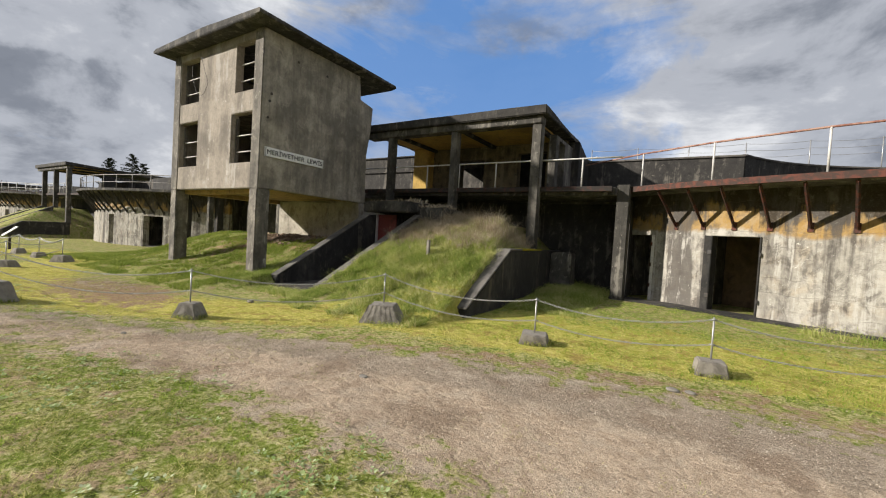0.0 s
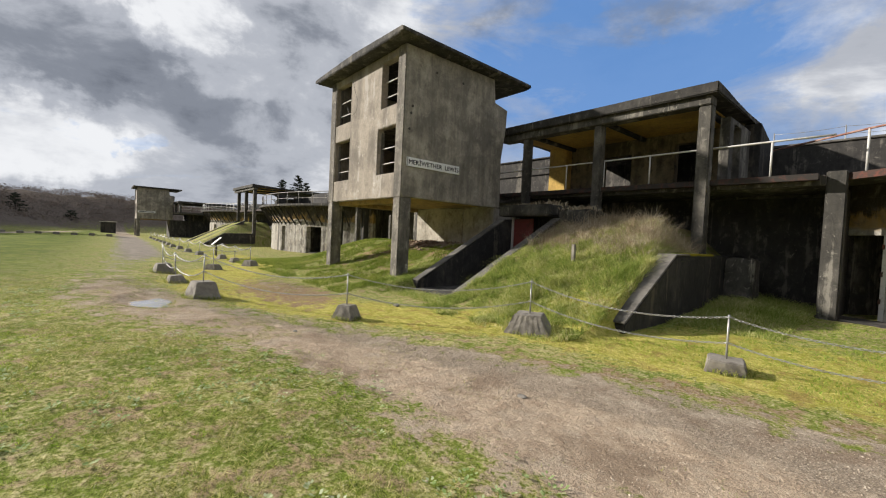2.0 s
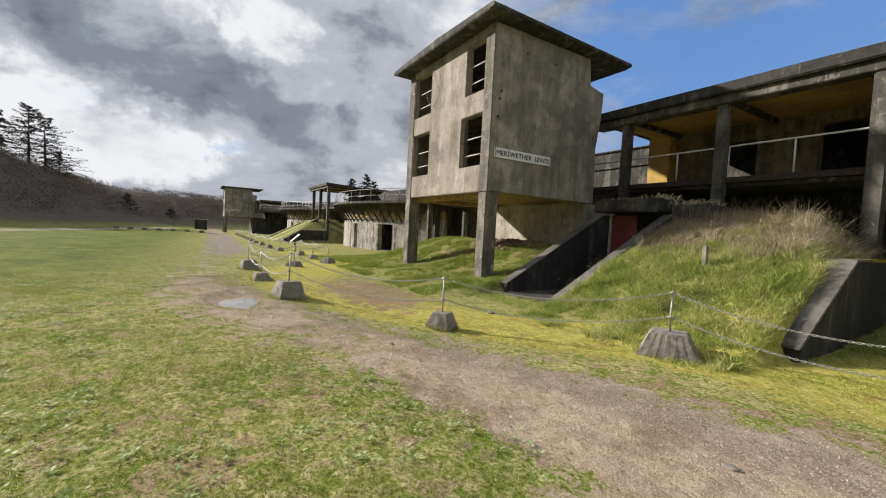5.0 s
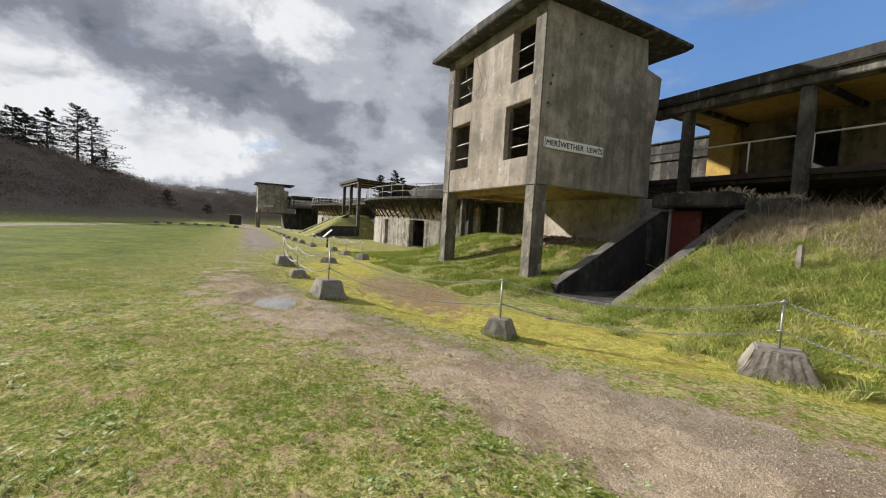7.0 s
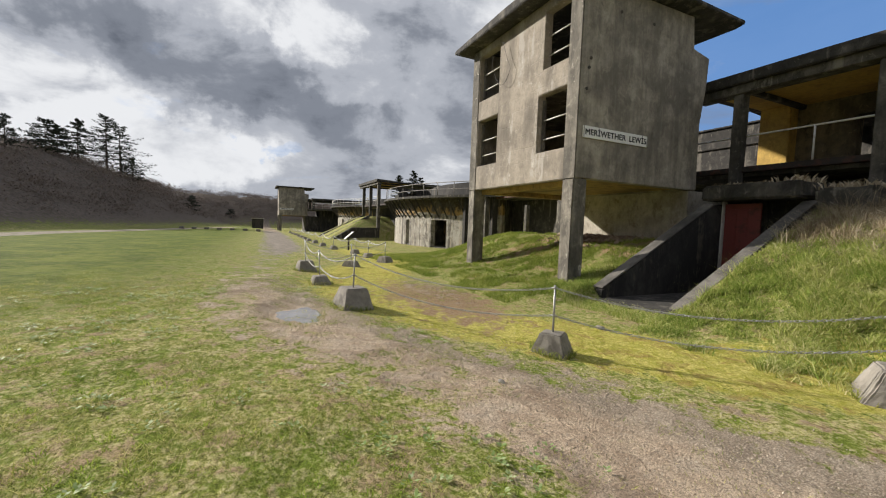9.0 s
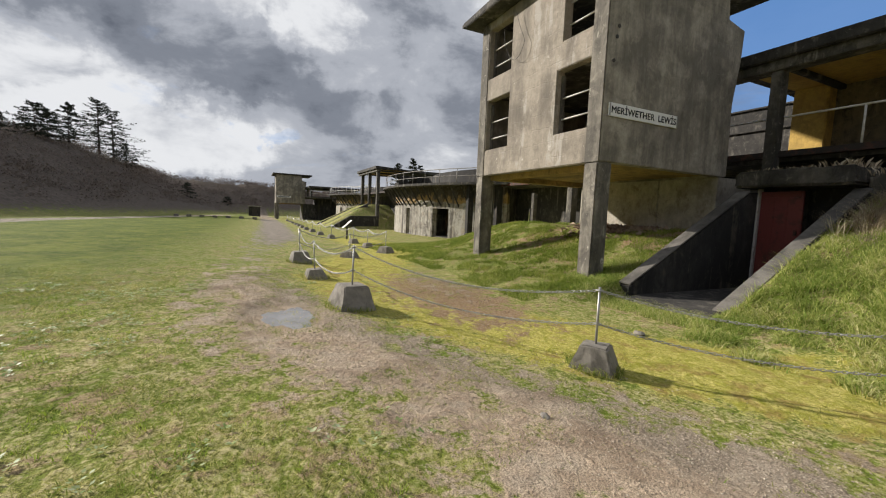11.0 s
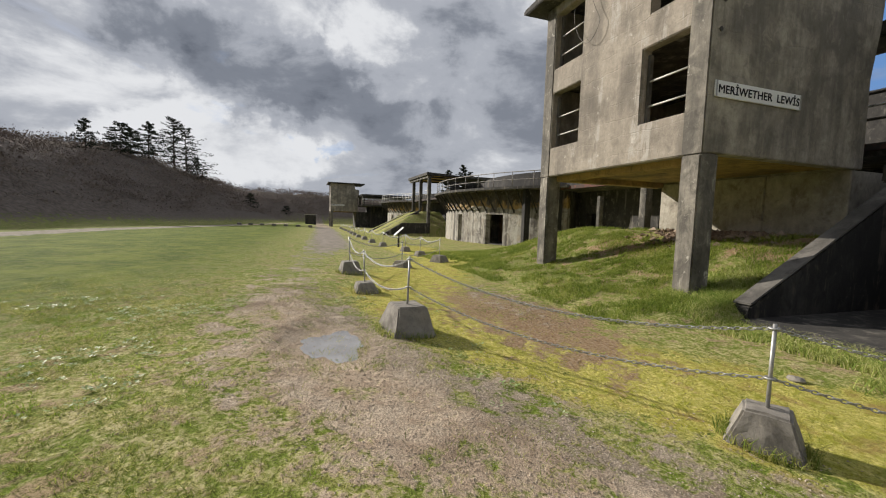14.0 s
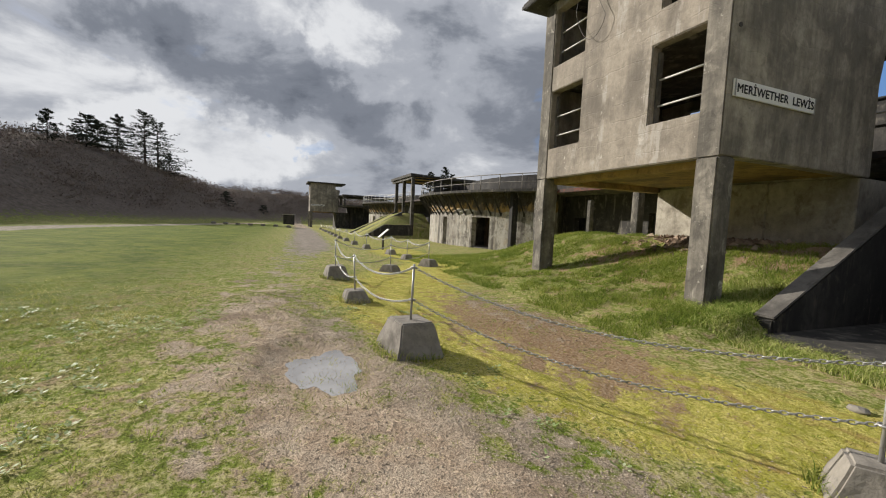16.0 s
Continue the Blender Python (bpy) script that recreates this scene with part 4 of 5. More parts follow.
def tower(label, sign_text):
    t = thing("observation_tower", label, "tower", at=(TX0, TY0, 0))
    o = Vector((TX0, TY0, 0))

    def shifted(bm):
        bmesh.ops.translate(bm, verts=bm.verts, vec=-o)
        return bm

    wins = [(a + (0.16 if z0 > 6 and a > -14 else 0.0), b, z0, z1) for a, b in COLUMNS_U for z0, z1 in ((4.02, 5.70), (6.42, 8.06))]
    front = part("front_wall", shifted(holed_wall((TX0, TX1), (Z0, Z1), wins, 0.28, lambda u, v, d: (u, TY0 + d, v), 0.02)), CONCRETE_LIT, t)
    inner = (TX0 + 0.28, TX1 - 0.28)
    part("side_wall", shifted(prism([(TY0 + 0.002, Z0 + 0.02), (TY1 - 0.2, Z0), (TY1 - 0.25, 5.2), (TY1 - 0.05, 6.4), (TY1, 7.28), (TY1 - 0.75, 7.42), (TY1 - 0.85, Z1), (TY0 + 0.002, Z1)],
                                    TX1 - 0.28, TX1 + 0.004, "x", 0.02)), CONCRETE_SIDE, t, "dark stained side wall broken at the back")
    part("side_wall", shifted(holed_wall((TY0 + 0.002, TY1), (Z0, Z1), [(12.2, TY1, 6.9, Z1)], 0.28,
                                         lambda u, v, d: (TX0 - 0.003 + d, u, v))), CONCRETE_SIDE, t)
    part("back_wall", shifted(holed_wall(inner, (Z0, 6.2), [(-16.6, -15.4, 3.6, 5.6)], 0.25, lambda u, v, d: (u, TY1 - 0.55 + d, v))), CONCRETE_SIDE, t)
    part("floor_slab", shifted(box((inner[0], TY0 + 0.28, 3.2), (inner[1], TY1 - 0.55, 3.42), 0)), OCHRE_DULL, t, "ochre painted underside")
    part("floor_slab", shifted(box((inner[0], TY0 + 0.28, 5.9), (inner[1], TY1 - 0.55, 6.12), 0)), CONCRETE_GREY, t)
    roof = part("roof", shifted(prism([(TX0 - 0.58, 8.40), (TX0 - 0.58, 8.50), (TX0 - 0.5, 8.56), (-14.85, 8.66), (TX1 + 0.5, 8.56), (TX1 + 0.58, 8.50), (TX1 + 0.58, 8.40), (TX1 + 0.3, 8.345), (TX0 - 0.3, 8.345)],
                                      TY0 - 0.56, 14.9, "y", 0.02)), CONCRETE_BLACK, t, "thin overhanging concrete roof slab")
    for v in roof.data.vertices:
        v.co.x -= 0.17 * max(0.0, v.co.y) / 6.2 if v.co.x > 5.9 else 0.0
    rim = part("fascia", shifted(box((TX0 - 0.585, TY0 - 0.57, 8.39), (TX1 + 0.585, TY0 - 0.555, 8.5), 0.004)), CONCRETE_BLACK, t)
    # legs with chamfered corners
    for x, y in ((TX0, TY0), (TX1 - 0.44, TY0)):
        part("leg", shifted(box((x - 0.006, y - 0.022, -0.4), (x + 0.437, y + 0.46, Z0 + 0.003), 0.03, 4, 0.006)), CONCRETE_LEG, t)
    part("beam", shifted(box((TX0 + 0.44, TY0 + 0.29, 3.0), (TX1 - 0.44, TY0 + 0.6, 3.199), 0.02)), OCHRE_DULL, t)
    part("beam", shifted(box((inner[0] - 0.1, TY0 + 0.5, 3.02), (inner[0] + 0.25, TY1 - 0.6, 3.198), 0.02)), OCHRE_DULL, t)
    for x in (TX0 - 0.006, TX1 - 0.437):
        part("corner_post", shifted(box((x, TY0 - 0.022, Z0 + 0.004), (x + 0.442, TY0 - 0.001, Z1 - 0.004), 0.006, 4, 0.003)), CONCRETE_LEG, t, "darker weathered corner strip")
    # pale pipes across the openings
    for a, b in COLUMNS_U:
        for z0 in (3.97, 6.40):
            for f in (0.28, 0.62):
                part("window_bar", tube([Vector((a, TY0 + 0.2, z0 + 1.65 * f)) - o, Vector((b, TY0 + 0.2, z0 + 1.65 * f)) - o], 0.022), RAIL_WHITE, t, "white pipe across the window")
            part("window_frame", shifted(box((a, TY0 + 0.16, z0), (a + 0.07, TY0 + 0.27, z0 + 1.62), 0.008)), CONCRETE_TOPS, t, "pale window jamb")
    # anchor holes' iron studs on the side wall
    for y, z in ((10.0, 7.72), (11.3, 7.7), (8.95, 6.05), (8.9, 5.5), (9.0, 6.3)):
        part("stud", tube([Vector((TX1 - 0.02, y, z)) - o, Vector((TX1 + 0.02, y, z)) - o], 0.045, 8), WIRE, t, "dark iron stud")
    return t


main_tower = tower("weathered three-storey concrete observation tower on four legs", True)
far_tower = copy_thing(main_tower, pose(TX0 - 73, TY0 - 3.25, -0.75))
tagged(far_tower, "grey concrete observation tower far along the lawn")

# lamp wire that hangs in loops on the front
loop = []
for i in range(60):
    s = i / 59
    loop.append((-15.6 + 0.75 * math.sin(s * 5.2) * (0.5 + 0.4 * s), 8.52 + 0.02 * math.sin(s * 9), 7.95 - 1.35 * math.sin(s * 3.0) - 0.1 * math.sin(s * 13)))
tagged(part("wire", tube(loop, 0.007, 5), WIRE), "loose dark wire hanging on the tower front", "wire")

base = part("wall_tower_base", box((-17.4, 13.36, 1.0), (-13.95, 16.0, 3.14), 0.02), CONCRETE_BASE)
tagged(base, "pale plastered block under the tower", "wall", kind="structure")
base = part("wall_tower_base_end", box((-13.948, 13.38, 0.6), (-12.1, 16.0, 3.14), 0.02), CONCRETE_BASE)
tagged(base, "buff plastered block under the tower", "wall", kind="structure")


base = part("wall_far_tower_base", box((-90.4, 10.1, -1.0), (-85.2, 12.8, 2.39), 0.02), CONCRETE_GREY)
tagged(base, "grey concrete block under the far tower", "wall", kind="structure")


def sign(x, y0, y1, z0, z1, words):
    t = thing("sign_board", "white name board with dark blue capital letters on the tower", "sign", at=(x, y0, z0))
    part("board", box((0, 0, 0), (0.035, y1 - y0, z1 - z0), 0.006), SIGN_WHITE, t)
    for yy in (0.03, y1 - y0 - 0.03):
        part("edge", box((0.0355, yy - 0.02, 0.004), (0.039, yy + 0.02, z1 - z0 - 0.004), 0), GALV, t)
    if words:
        font = bpy.data.curves.new("lettering", "FONT")
        font.body, font.size, font.align_x, font.align_y = words, 0.26, "CENTER", "CENTER"
        font.extrude, font.space_character, font.space_word = 0.002, 1.04, 1.9
        tmp = new("lettering", font)
        bpy.context.view_layer.update()
        mesh = bpy.data.meshes.new_from_object(tmp.evaluated_get(bpy.context.evaluated_depsgraph_get()))
        bpy.data.objects.remove(tmp)
        xs = [v.co.x for v in mesh.vertices]
        wide = (y1 - y0 - 0.16) / (max(xs) - min(xs))
        mesh.transform(Matrix.LocRotScale((0.038, (y1 - y0) / 2, (z1 - z0) / 2 - 0.01), Euler((radians(90), 0, radians(90))), (wide, 0.84, 1)))
        # one mesh for each letter: loose pieces that lie above one another belong together
        whole = bmesh.new()
        whole.from_mesh(mesh)
        left, pieces = set(whole.verts), []
        while left:
            todo, seen = [left.pop()], []
            while todo:
                v = todo.pop()
                seen.append(v)
                for e in v.link_edges:
                    w = e.other_vert(v)
                    if w in left:
                        left.remove(w)
                        todo.append(w)
            pieces.append([min(v.co.y for v in seen), max(v.co.y for v in seen), seen])
        letters = []
        for piece in sorted(pieces, key=lambda p: p[0]):
            if letters and piece[0] < letters[-1][1] - 0.012:
                letters[-1][1] = max(letters[-1][1], piece[1])
                letters[-1][2] += piece[2]
            else:
                letters.append(piece)
        for _, _, keep in letters:
            keep = set(keep)
            one, made = bmesh.new(), {}
            for v in keep:
                made[v] = one.verts.new(v.co)
            for f in whole.faces:
                if f.verts[0] in keep:
                    one.faces.new([made[v] for v in f.verts])
            # a second skin, a little wider, gives the strokes their weight
            for dy, dz in ((0.005, 0.0), (-0.005, 0.0), (0.0, 0.004), (0.0, -0.004)):
                twin = {v: one.verts.new(v.co + Vector((0.0, dy, dz))) for v in keep}
                for f in whole.faces:
                    if f.verts[0] in keep:
                        one.faces.new([twin[v] for v in f.verts])
            part("letter", one, SIGN_BLACK, t)
        whole.free()
    else:
        part("lettering", box((0.0355, 0.15, 0.08), (0.038, y1 - y0 - 0.15, 0.2), 0), SIGN_BLACK, t, "unreadable dark line of letters")
    return t


sign(TX1 + 0.012, 8.83, 11.3, 4.23, 4.54, "MER\u0130WETHER LEW\u0130S")
sign(TX1 + 0.012 - 73, 8.78 - 3.25, 11.2 - 3.25, 4.20 - 0.75, 4.48 - 0.75, "")


# ---- behind the tower: straight walkway, short posts ----
straight = part("walkway", box((-29, 16.2, 3.66), (-12.8, 19.4, 3.86), 0.02), CONCRETE_GREY)
tagged(straight, "straight concrete walkway between the gun platforms", "walkway", kind="structure")
lip = part("edge_beam", box((-28.2, 16.1, 3.68), (-17.5, 16.196, 3.88), 0.01), RUST)
tagged(lip, "rusty steel channel along the straight walkway", "beam", kind="structure")
# the walkway's shade on these two walls is put into their black colour
rear = part("wall_behind_tower", holed_wall((-30, -13), (-0.2, 3.66), [(-27.6, -26.6, 0.2, 2.3), (-22.0, -20.6, 0.2, 2.6)], 0.4, lambda u, v, d: (u, 18.2 + d, v)), CONCRETE_BLACK)
tagged(rear, "stained concrete wall under the straight walkway, shade in its black", "wall", kind="structure")
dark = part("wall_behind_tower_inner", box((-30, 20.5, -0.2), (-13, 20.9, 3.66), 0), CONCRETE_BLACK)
tagged(dark, "wall deep behind the openings, shade put into its black", "wall", kind="structure")
for x, y, w, z0, z1 in ((-27.7, 15.5, 0.3, 0.0, 3.8), (-20.2, 15.5, 0.36, 0.5, 3.6), (-23.0, 15.4, 0.24, 0.5, 3.08)):
    col = part("column", box((x - w / 2, y - w / 2, z0), (x + w / 2, y + w / 2, z1), 0.02, 3, 0.008), CONCRETE_GREY)
    tagged(col, "short grey concrete column behind the grass bank", "column", kind="structure")

# ---- far platform ----
FEET = (1.0, 1.0, 1.0)
platform("far", -43.3, -0.8, -0.1, (-4.9, -8.3, -11.6), -13.0, -4.75, 24.5)
railing([(x, 13.95, 3.8) for x in (-62, -60, -58, -56, -54, -52, -50, -48)], "white pipe railing on the far platform", tall=0.95, mid=0.5)
far_side = part("wall_far_side", holed_wall((16.2, 24.0), (3.75, 5.75), [(17.2, 18.3, 3.75, 5.5), (21.0, 22.0, 3.75, 5.5)], 0.3, lambda u, v, d: (-48.4 + d, u, v)), CONCRETE_BLACK)
tagged(far_side, "dark stained side wall under the far roof", "wall", kind="structure")
far_back = part("wall_far_back", box((-58, 19, 3.0), (-28, 19.5, 5.6), 0.02), CONCRETE_DARK)
tagged(far_back, "blackened parapet behind the far gun platform", "wall", kind="structure")
far_par = part("wall_far_parapet", arc_wall(FAR_CX, CY, 13.4, 14.0, radians(-30), radians(38), 16, 3.7, 5.45), CONCRETE_DARK)
tagged(far_par, "curved dark parapet behind the far walkway", "wall", kind="structure")
last_par = part("wall_last_parapet", arc_wall(LAST_CX, CY, 13.4, 14.0, radians(-30), radians(38), 16, 3.7, 5.2), CONCRETE_DARK)
tagged(last_par, "dark parapet at the end of the row", "wall", kind="structure")
# near-black wall paints the shade below the far deck
far_under = part("wall_far_under", box((-60, 16.0, -1), (-45, 16.4, 3.5), 0), CONCRETE_DARK)
tagged(far_under, "wall under the far platform, recess shade in its black", "wall", kind="structure")
far_wedge = part("ramp_wall", prism([(8.7, -0.8), (8.7, -0.05), (10.6, 1.1), (13.6, 1.15), (13.6, -0.8)], -47.3, -46.9, "x", 0.03), CONCRETE_BLACK)
tagged(far_wedge, "dark retaining wall by the far grass bank", "wall", kind="structure")
last_roof = part("roof", box((-90, 10.4, 5.25), (-79, 20, 5.55), 0.03), CONCRETE_BLACK)
tagged(last_roof, "flat dark roof at the end of the row", "roof", kind="structure")
last_deck = part("deck", box((-90, 10.5, 3.45), (-78.6, 20, 3.75), 0.03), CONCRETE_GREY)
tagged(last_deck, "concrete deck at the end of the row", "deck", kind="structure")
# near-black block painted as the shade below the last deck
last_wall = part("wall_last_under", box((-90, 12.6, -1.2), (-82, 19.8, 3.44), 0), CONCRETE_DARK)
tagged(last_wall, "block under the last deck, recess shade in its black", "wall", kind="structure")
railing([(-78.7, y, 3.75) for y in (10.6, 12.2, 13.8, 15.4, 17.0, 18.6)], "pale pipe railing on the last deck", mid=0.5)
for x in (-89.5, -84.5, -79.5):
    col = part("column", box((x - 0.2, 10.6, 3.7), (x + 0.2, 11.0, 5.26), 0.02), CONCRETE_GREY)
    tagged(col, "square concrete column at the end of the row", "column", kind="structure")

for x, low in ((-50.4, 8.4), (-53.6, 8.2)):
    strip = part("ramp_wall", prism([(low, -0.6), (low, -0.02), (13.3, 2.55), (13.3, -0.6)], x - 0.2, x + 0.2, "x", 0.02), CONCRETE_GREY)
    tagged(strip, "sloping concrete flank wall in the far grass bank", "wall", kind="structure")
for a in (27.6, 34.5):
    s, c = math.sin(radians(a)), math.cos(radians(a))
    x, y = FAR_CX + 18.2 * s, CY - 18.2 * c
    col = part("pilaster", box((x - 0.2, y - 0.2, -0.3), (x + 0.2, y + 0.2, WALK_Z - 0.13), 0.02, 3, 0.01), CONCRETE_DARK)
    tagged(col, "blackened concrete pilaster under the curved walkway", "pilaster", kind="structure")


# ---- chain fence ----
def chain_post(x, y, size, turn, top=0.66, tilt=0.0, crown=0.29):
    z = ground_z(x, y) - 0.03
    t = thing("chain_post", "grey concrete footing with a galvanised chain post", "fence post", "chain fence posts", at=(x, y, z))
    t.rotation_euler = (radians(tilt), 0, radians(turn))
    w, h = size
    bm = bmesh.new()
    low = [bm.verts.new((sx * w / 2, sy * w / 2 * 0.8, 0)) for sx, sy in ((-1, -1), (1, -1), (1, 1), (-1, 1))]
    high = [bm.verts.new((sx * w * crown, sy * w * (crown - 0.02), h)) for sx, sy in ((-1, -1), (1, -1), (1, 1), (-1, 1))]
    bm.faces.new(low[::-1])
    bm.faces.new(high)
    for k in range(4):
        bm.faces.new((low[k], low[(k + 1) % 4], high[(k + 1) % 4], high[k]))
    ribbed = w > 0.77
    bmesh.ops.subdivide_edges(bm, edges=bm.edges[:], cuts=19 if ribbed else 3, use_grid_fill=True)
    bm.normal_update()
    sharpen(bm, 0.018)
    for v in bm.verts:
        if ribbed and 0.03 < v.co.z < h * 0.93:
            u = (v.co.x if abs(v.co.y) > abs(v.co.x) * 0.8 else v.co.y) / (1 - 0.42 * v.co.z / h)
            v.co.xy *= 1 - 0.016 * ss(0.2, 0.8, 0.5 + 0.5 * math.sin(u * 44))
        v.co += 0.014 * noise.noise_vector(v.co * 4 + Vector((x, y, 0))) + 0.006 * noise.noise_vector(v.co * 17 + Vector((y, x, 0)))
    part("footing", bm, CONCRETE_BLOCK, t)
    part("post", tube([(0, 0, h - 0.06), (0, 0, h + top)], 0.0145, 10), GALV, t)
    for dz in (top - 0.035, top * 0.36):
        ring = tube([(0.034 * math.cos(a), 0.034 * math.sin(a), h + dz) for a in (i * math.tau / 10 for i in range(11))], 0.009, 6)
        part("ring", ring, GALV, t)
    lean = t.rotation_euler.to_matrix()
    return [Vector((x, y, z)) + lean @ Vector((0, 0, h + d)) for d in (top - 0.035, top * 0.36)]


def link_shape():
    """One oval chain link as vertices and faces, lying along x."""
    vs, fs, n, m = [], [], 10, 5
    for i in range(n):
        a = i * math.tau / n
        c = Vector((0.027 * math.cos(a), 0.0135 * math.sin(a), 0))
        out = Vector((math.cos(a), math.sin(a), 0))
        for k in range(m):
            b = k * math.tau / m
            vs.append(c + 0.0046 * (math.cos(b) * out + math.sin(b) * Vector((0, 0, 1))))
    for i in range(n):
        for k in range(m):
            fs.append((i * m + k, ((i + 1) % n) * m + k, ((i + 1) % n) * m + (k + 1) % m, i * m + (k + 1) % m))
    return vs, fs


LINK_V, LINK_F = link_shape()


def chain(a, b, sag, coarse=False):
    """A hanging chain of twisted links between two rings."""
    length = (b - a).length
    n = int(length * 1.03 / (0.042 if not coarse else 0.09))
    verts, faces = [], []
    big = 1.0 if not coarse else 2.0
    for i in range(n):
        s = (i + 0.5) / n
        p = a.lerp(b, s) - Vector((0, 0, 4 * sag * s * (1 - s)))
        q = a.lerp(b, s + 0.01) - Vector((0, 0, 4 * sag * (s + 0.01) * (0.99 - s)))
        turn = (q - p).to_track_quat("X", "Z").to_matrix() @ Euler((radians(35 + 90 * (i % 2)), 0, 0)).to_matrix()
        k = len(verts)
        verts += [p + turn @ (v * big) for v in LINK_V]
        faces += [tuple(j + k for j in f) for f in LINK_F]
    m = bpy.data.meshes.new("chain")
    m.from_pydata([v - a for v in verts], [], faces)
    m.materials.append(GALV)
    m.polygons.foreach_set("use_smooth", [True] * len(m.polygons))
    ob = new("chain", m)
    ob.location = a
    return tagged(ob, "sagging galvanised steel chain between two posts", "chain", "fence chains")


POSTS = [((3.4, 8.9), (0.56, 0.26), 10), ((0.45, 8.2), (0.45, 0.26), 8), ((-2.3, 8.0), (0.54, 0.22), 15), ((-5.46, 7.4), (0.90, 0.40), 28), ((-8.17, 4.80), (0.52, 0.32), 32),
         ((-11.5, 2.74), (0.76, 0.40), 8), ((-14.4, 2.56), (0.58, 0.24), 4), ((-17.2, 2.52), (0.7, 0.36), 6), ((-19.4, 4.45), (0.62, 0.26), 40),
         ((-21.0, 6.3), (0.66, 0.3), 30)]
ends = [chain_post(p[0], p[1], size, turn, tilt=tilt, crown=0.41 if p[0] > -4 else 0.29) for (p, size, turn), tilt in zip(POSTS, (0, 0, 2, 0, 0, -1.5, 3, 2, 0, 0))]
for a, b in zip(ends, ends[1:]):
    span = (b[0] - a[0]).length
    for p, q, f in zip(a, b, (0.065, 0.058)):
        chain(p, q, span * f)
FAR_POSTS = [(-23.7, 6.25), (-26.4, 6.2), (-30.2, 5.7), (-34, 5.6), (-38, 5.6), (-42, 5.6), (-46, 5.7), (-50, 5.8), (-54, 5.9), (-59, 6.0), (-64, 6.1), (-70, 6.2)]
fends = [chain_post(x, y, (0.55, 0.27), 10) for x, y in FAR_POSTS]
for a, b in zip([ends[-1]] + fends, fends):
    chain(a[0], b[0], (b[0] - a[0]).length * 0.06, True)

# ---- information panel by the path ----
px, py = -29.5, 6.5
panel = thing("information_panel", "tilted white information panel on a dark post", "sign", at=(px, py, ground_z(px, py) - 0.05))
part("post", box((-0.05, -0.05, 0), (0.05, 0.05, 0.85), 0.01), WIRE, panel)
bm = box((-0.22, -0.36, -0.015), (0.22, 0.36, 0.015), 0.01)
bmesh.ops.transform(bm, matrix=pose(0, 0, 0.98, 42, 0, 0), verts=bm.verts)
part("board", bm, SIGN_WHITE, panel)

# ---- stake on the bank, puddle, stones ----
sx, sy = -6.52, 10.57
stake = part("stake", box((-0.048, -0.042, -0.2), (0.048, 0.042, 0.50), 0.015, 2, 0.01), CONCRETE_BLOCK)
stake.location = (sx, sy, ground_z(sx, sy))
tagged(stake, "short weathered stake in the grass bank", "stake")

ring = []
rng = random.Random(5)
for i in range(48):
    a = i * math.tau / 48
    r = 1 + 0.13 * math.sin(3 * a + 0.5) + 0.09 * math.sin(5 * a) + 0.06 * math.sin(9 * a + 2) + 0.04 * math.sin(15 * a)
    ring.append((-11.10 + 0.56 * r * math.cos(a), 1.74 + 0.36 * r * math.sin(a)))
bm = bmesh.new()
bm.faces.new([bm.verts.new((x, y, 0.138)) for x, y in ring])
tagged(part("puddle", bm, WATER), "shallow rain puddle in the worn path", "puddle", kind="structure")

rs = np.random.RandomState(3)


def pebbles(name, xs, ys, sizes, label, material=STONE):
    """Small angular stones lying on the ground, joined."""
    ico_v = np.array([(0, 0, 1), (0.9, 0, -0.1), (-0.3, 0.85, 0), (-0.5, -0.8, 0.1), (0.2, 0.1, -0.8)], float)
    ico_f = np.array([(0, 1, 2), (0, 2, 3), (0, 3, 1), (4, 2, 1), (4, 3, 2), (4, 1, 3)])
    n = len(xs)
    z = height(xs, ys)
    a = rs.rand(n) * math.tau
    v = ico_v[None] * (0.6 + 0.8 * rs.rand(n, 5, 1))
    v = v * sizes[:, None, None] * np.array([1, 1, 0.6])
    c, s = np.cos(a)[:, None], np.sin(a)[:, None]
    x, y = v[..., 0] * c - v[..., 1] * s, v[..., 0] * s + v[..., 1] * c
    verts = np.stack([x + xs[:, None], y + ys[:, None], v[..., 2] + z[:, None] + sizes[:, None] * 0.15], -1).reshape(-1, 3)
    faces = (ico_f[None] + 5 * np.arange(n)[:, None, None]).reshape(-1, 3)
    m = bpy.data.meshes.new(name)
    m.from_pydata(verts.tolist(), [], faces.tolist())
    m.materials.append(material)
    return tagged(new(name, m), label, "stones", kind="stuff")


n = 70000
xs = rs.uniform(-15, 4.5, n)
ys = path_middle(xs) + path_half(xs) * rs.normal(0.15, 0.62, n)
pebbles("gravel", xs, ys, 0.003 + 0.010 * rs.rand(n) ** 4, "small pale gravel stones strewn on the path")
n = 1600
xs, ys = rs.normal(-13.2, 1.5, n), rs.normal(5.3, 0.55, n)
pebbles("gravel", xs, ys, 0.006 + 0.014 * rs.rand(n) ** 2, "brown gravel stones inside the chain fence", RUBBLE)
n = 1800
xs, ys = rs.normal(-14.4, 0.75, n), rs.normal(12.0, 0.45, n)
pebbles("rubble", xs, ys, 0.025 + 0.13 * rs.rand(n) ** 3, "broken brown rubble heap under the tower", RUBBLE)
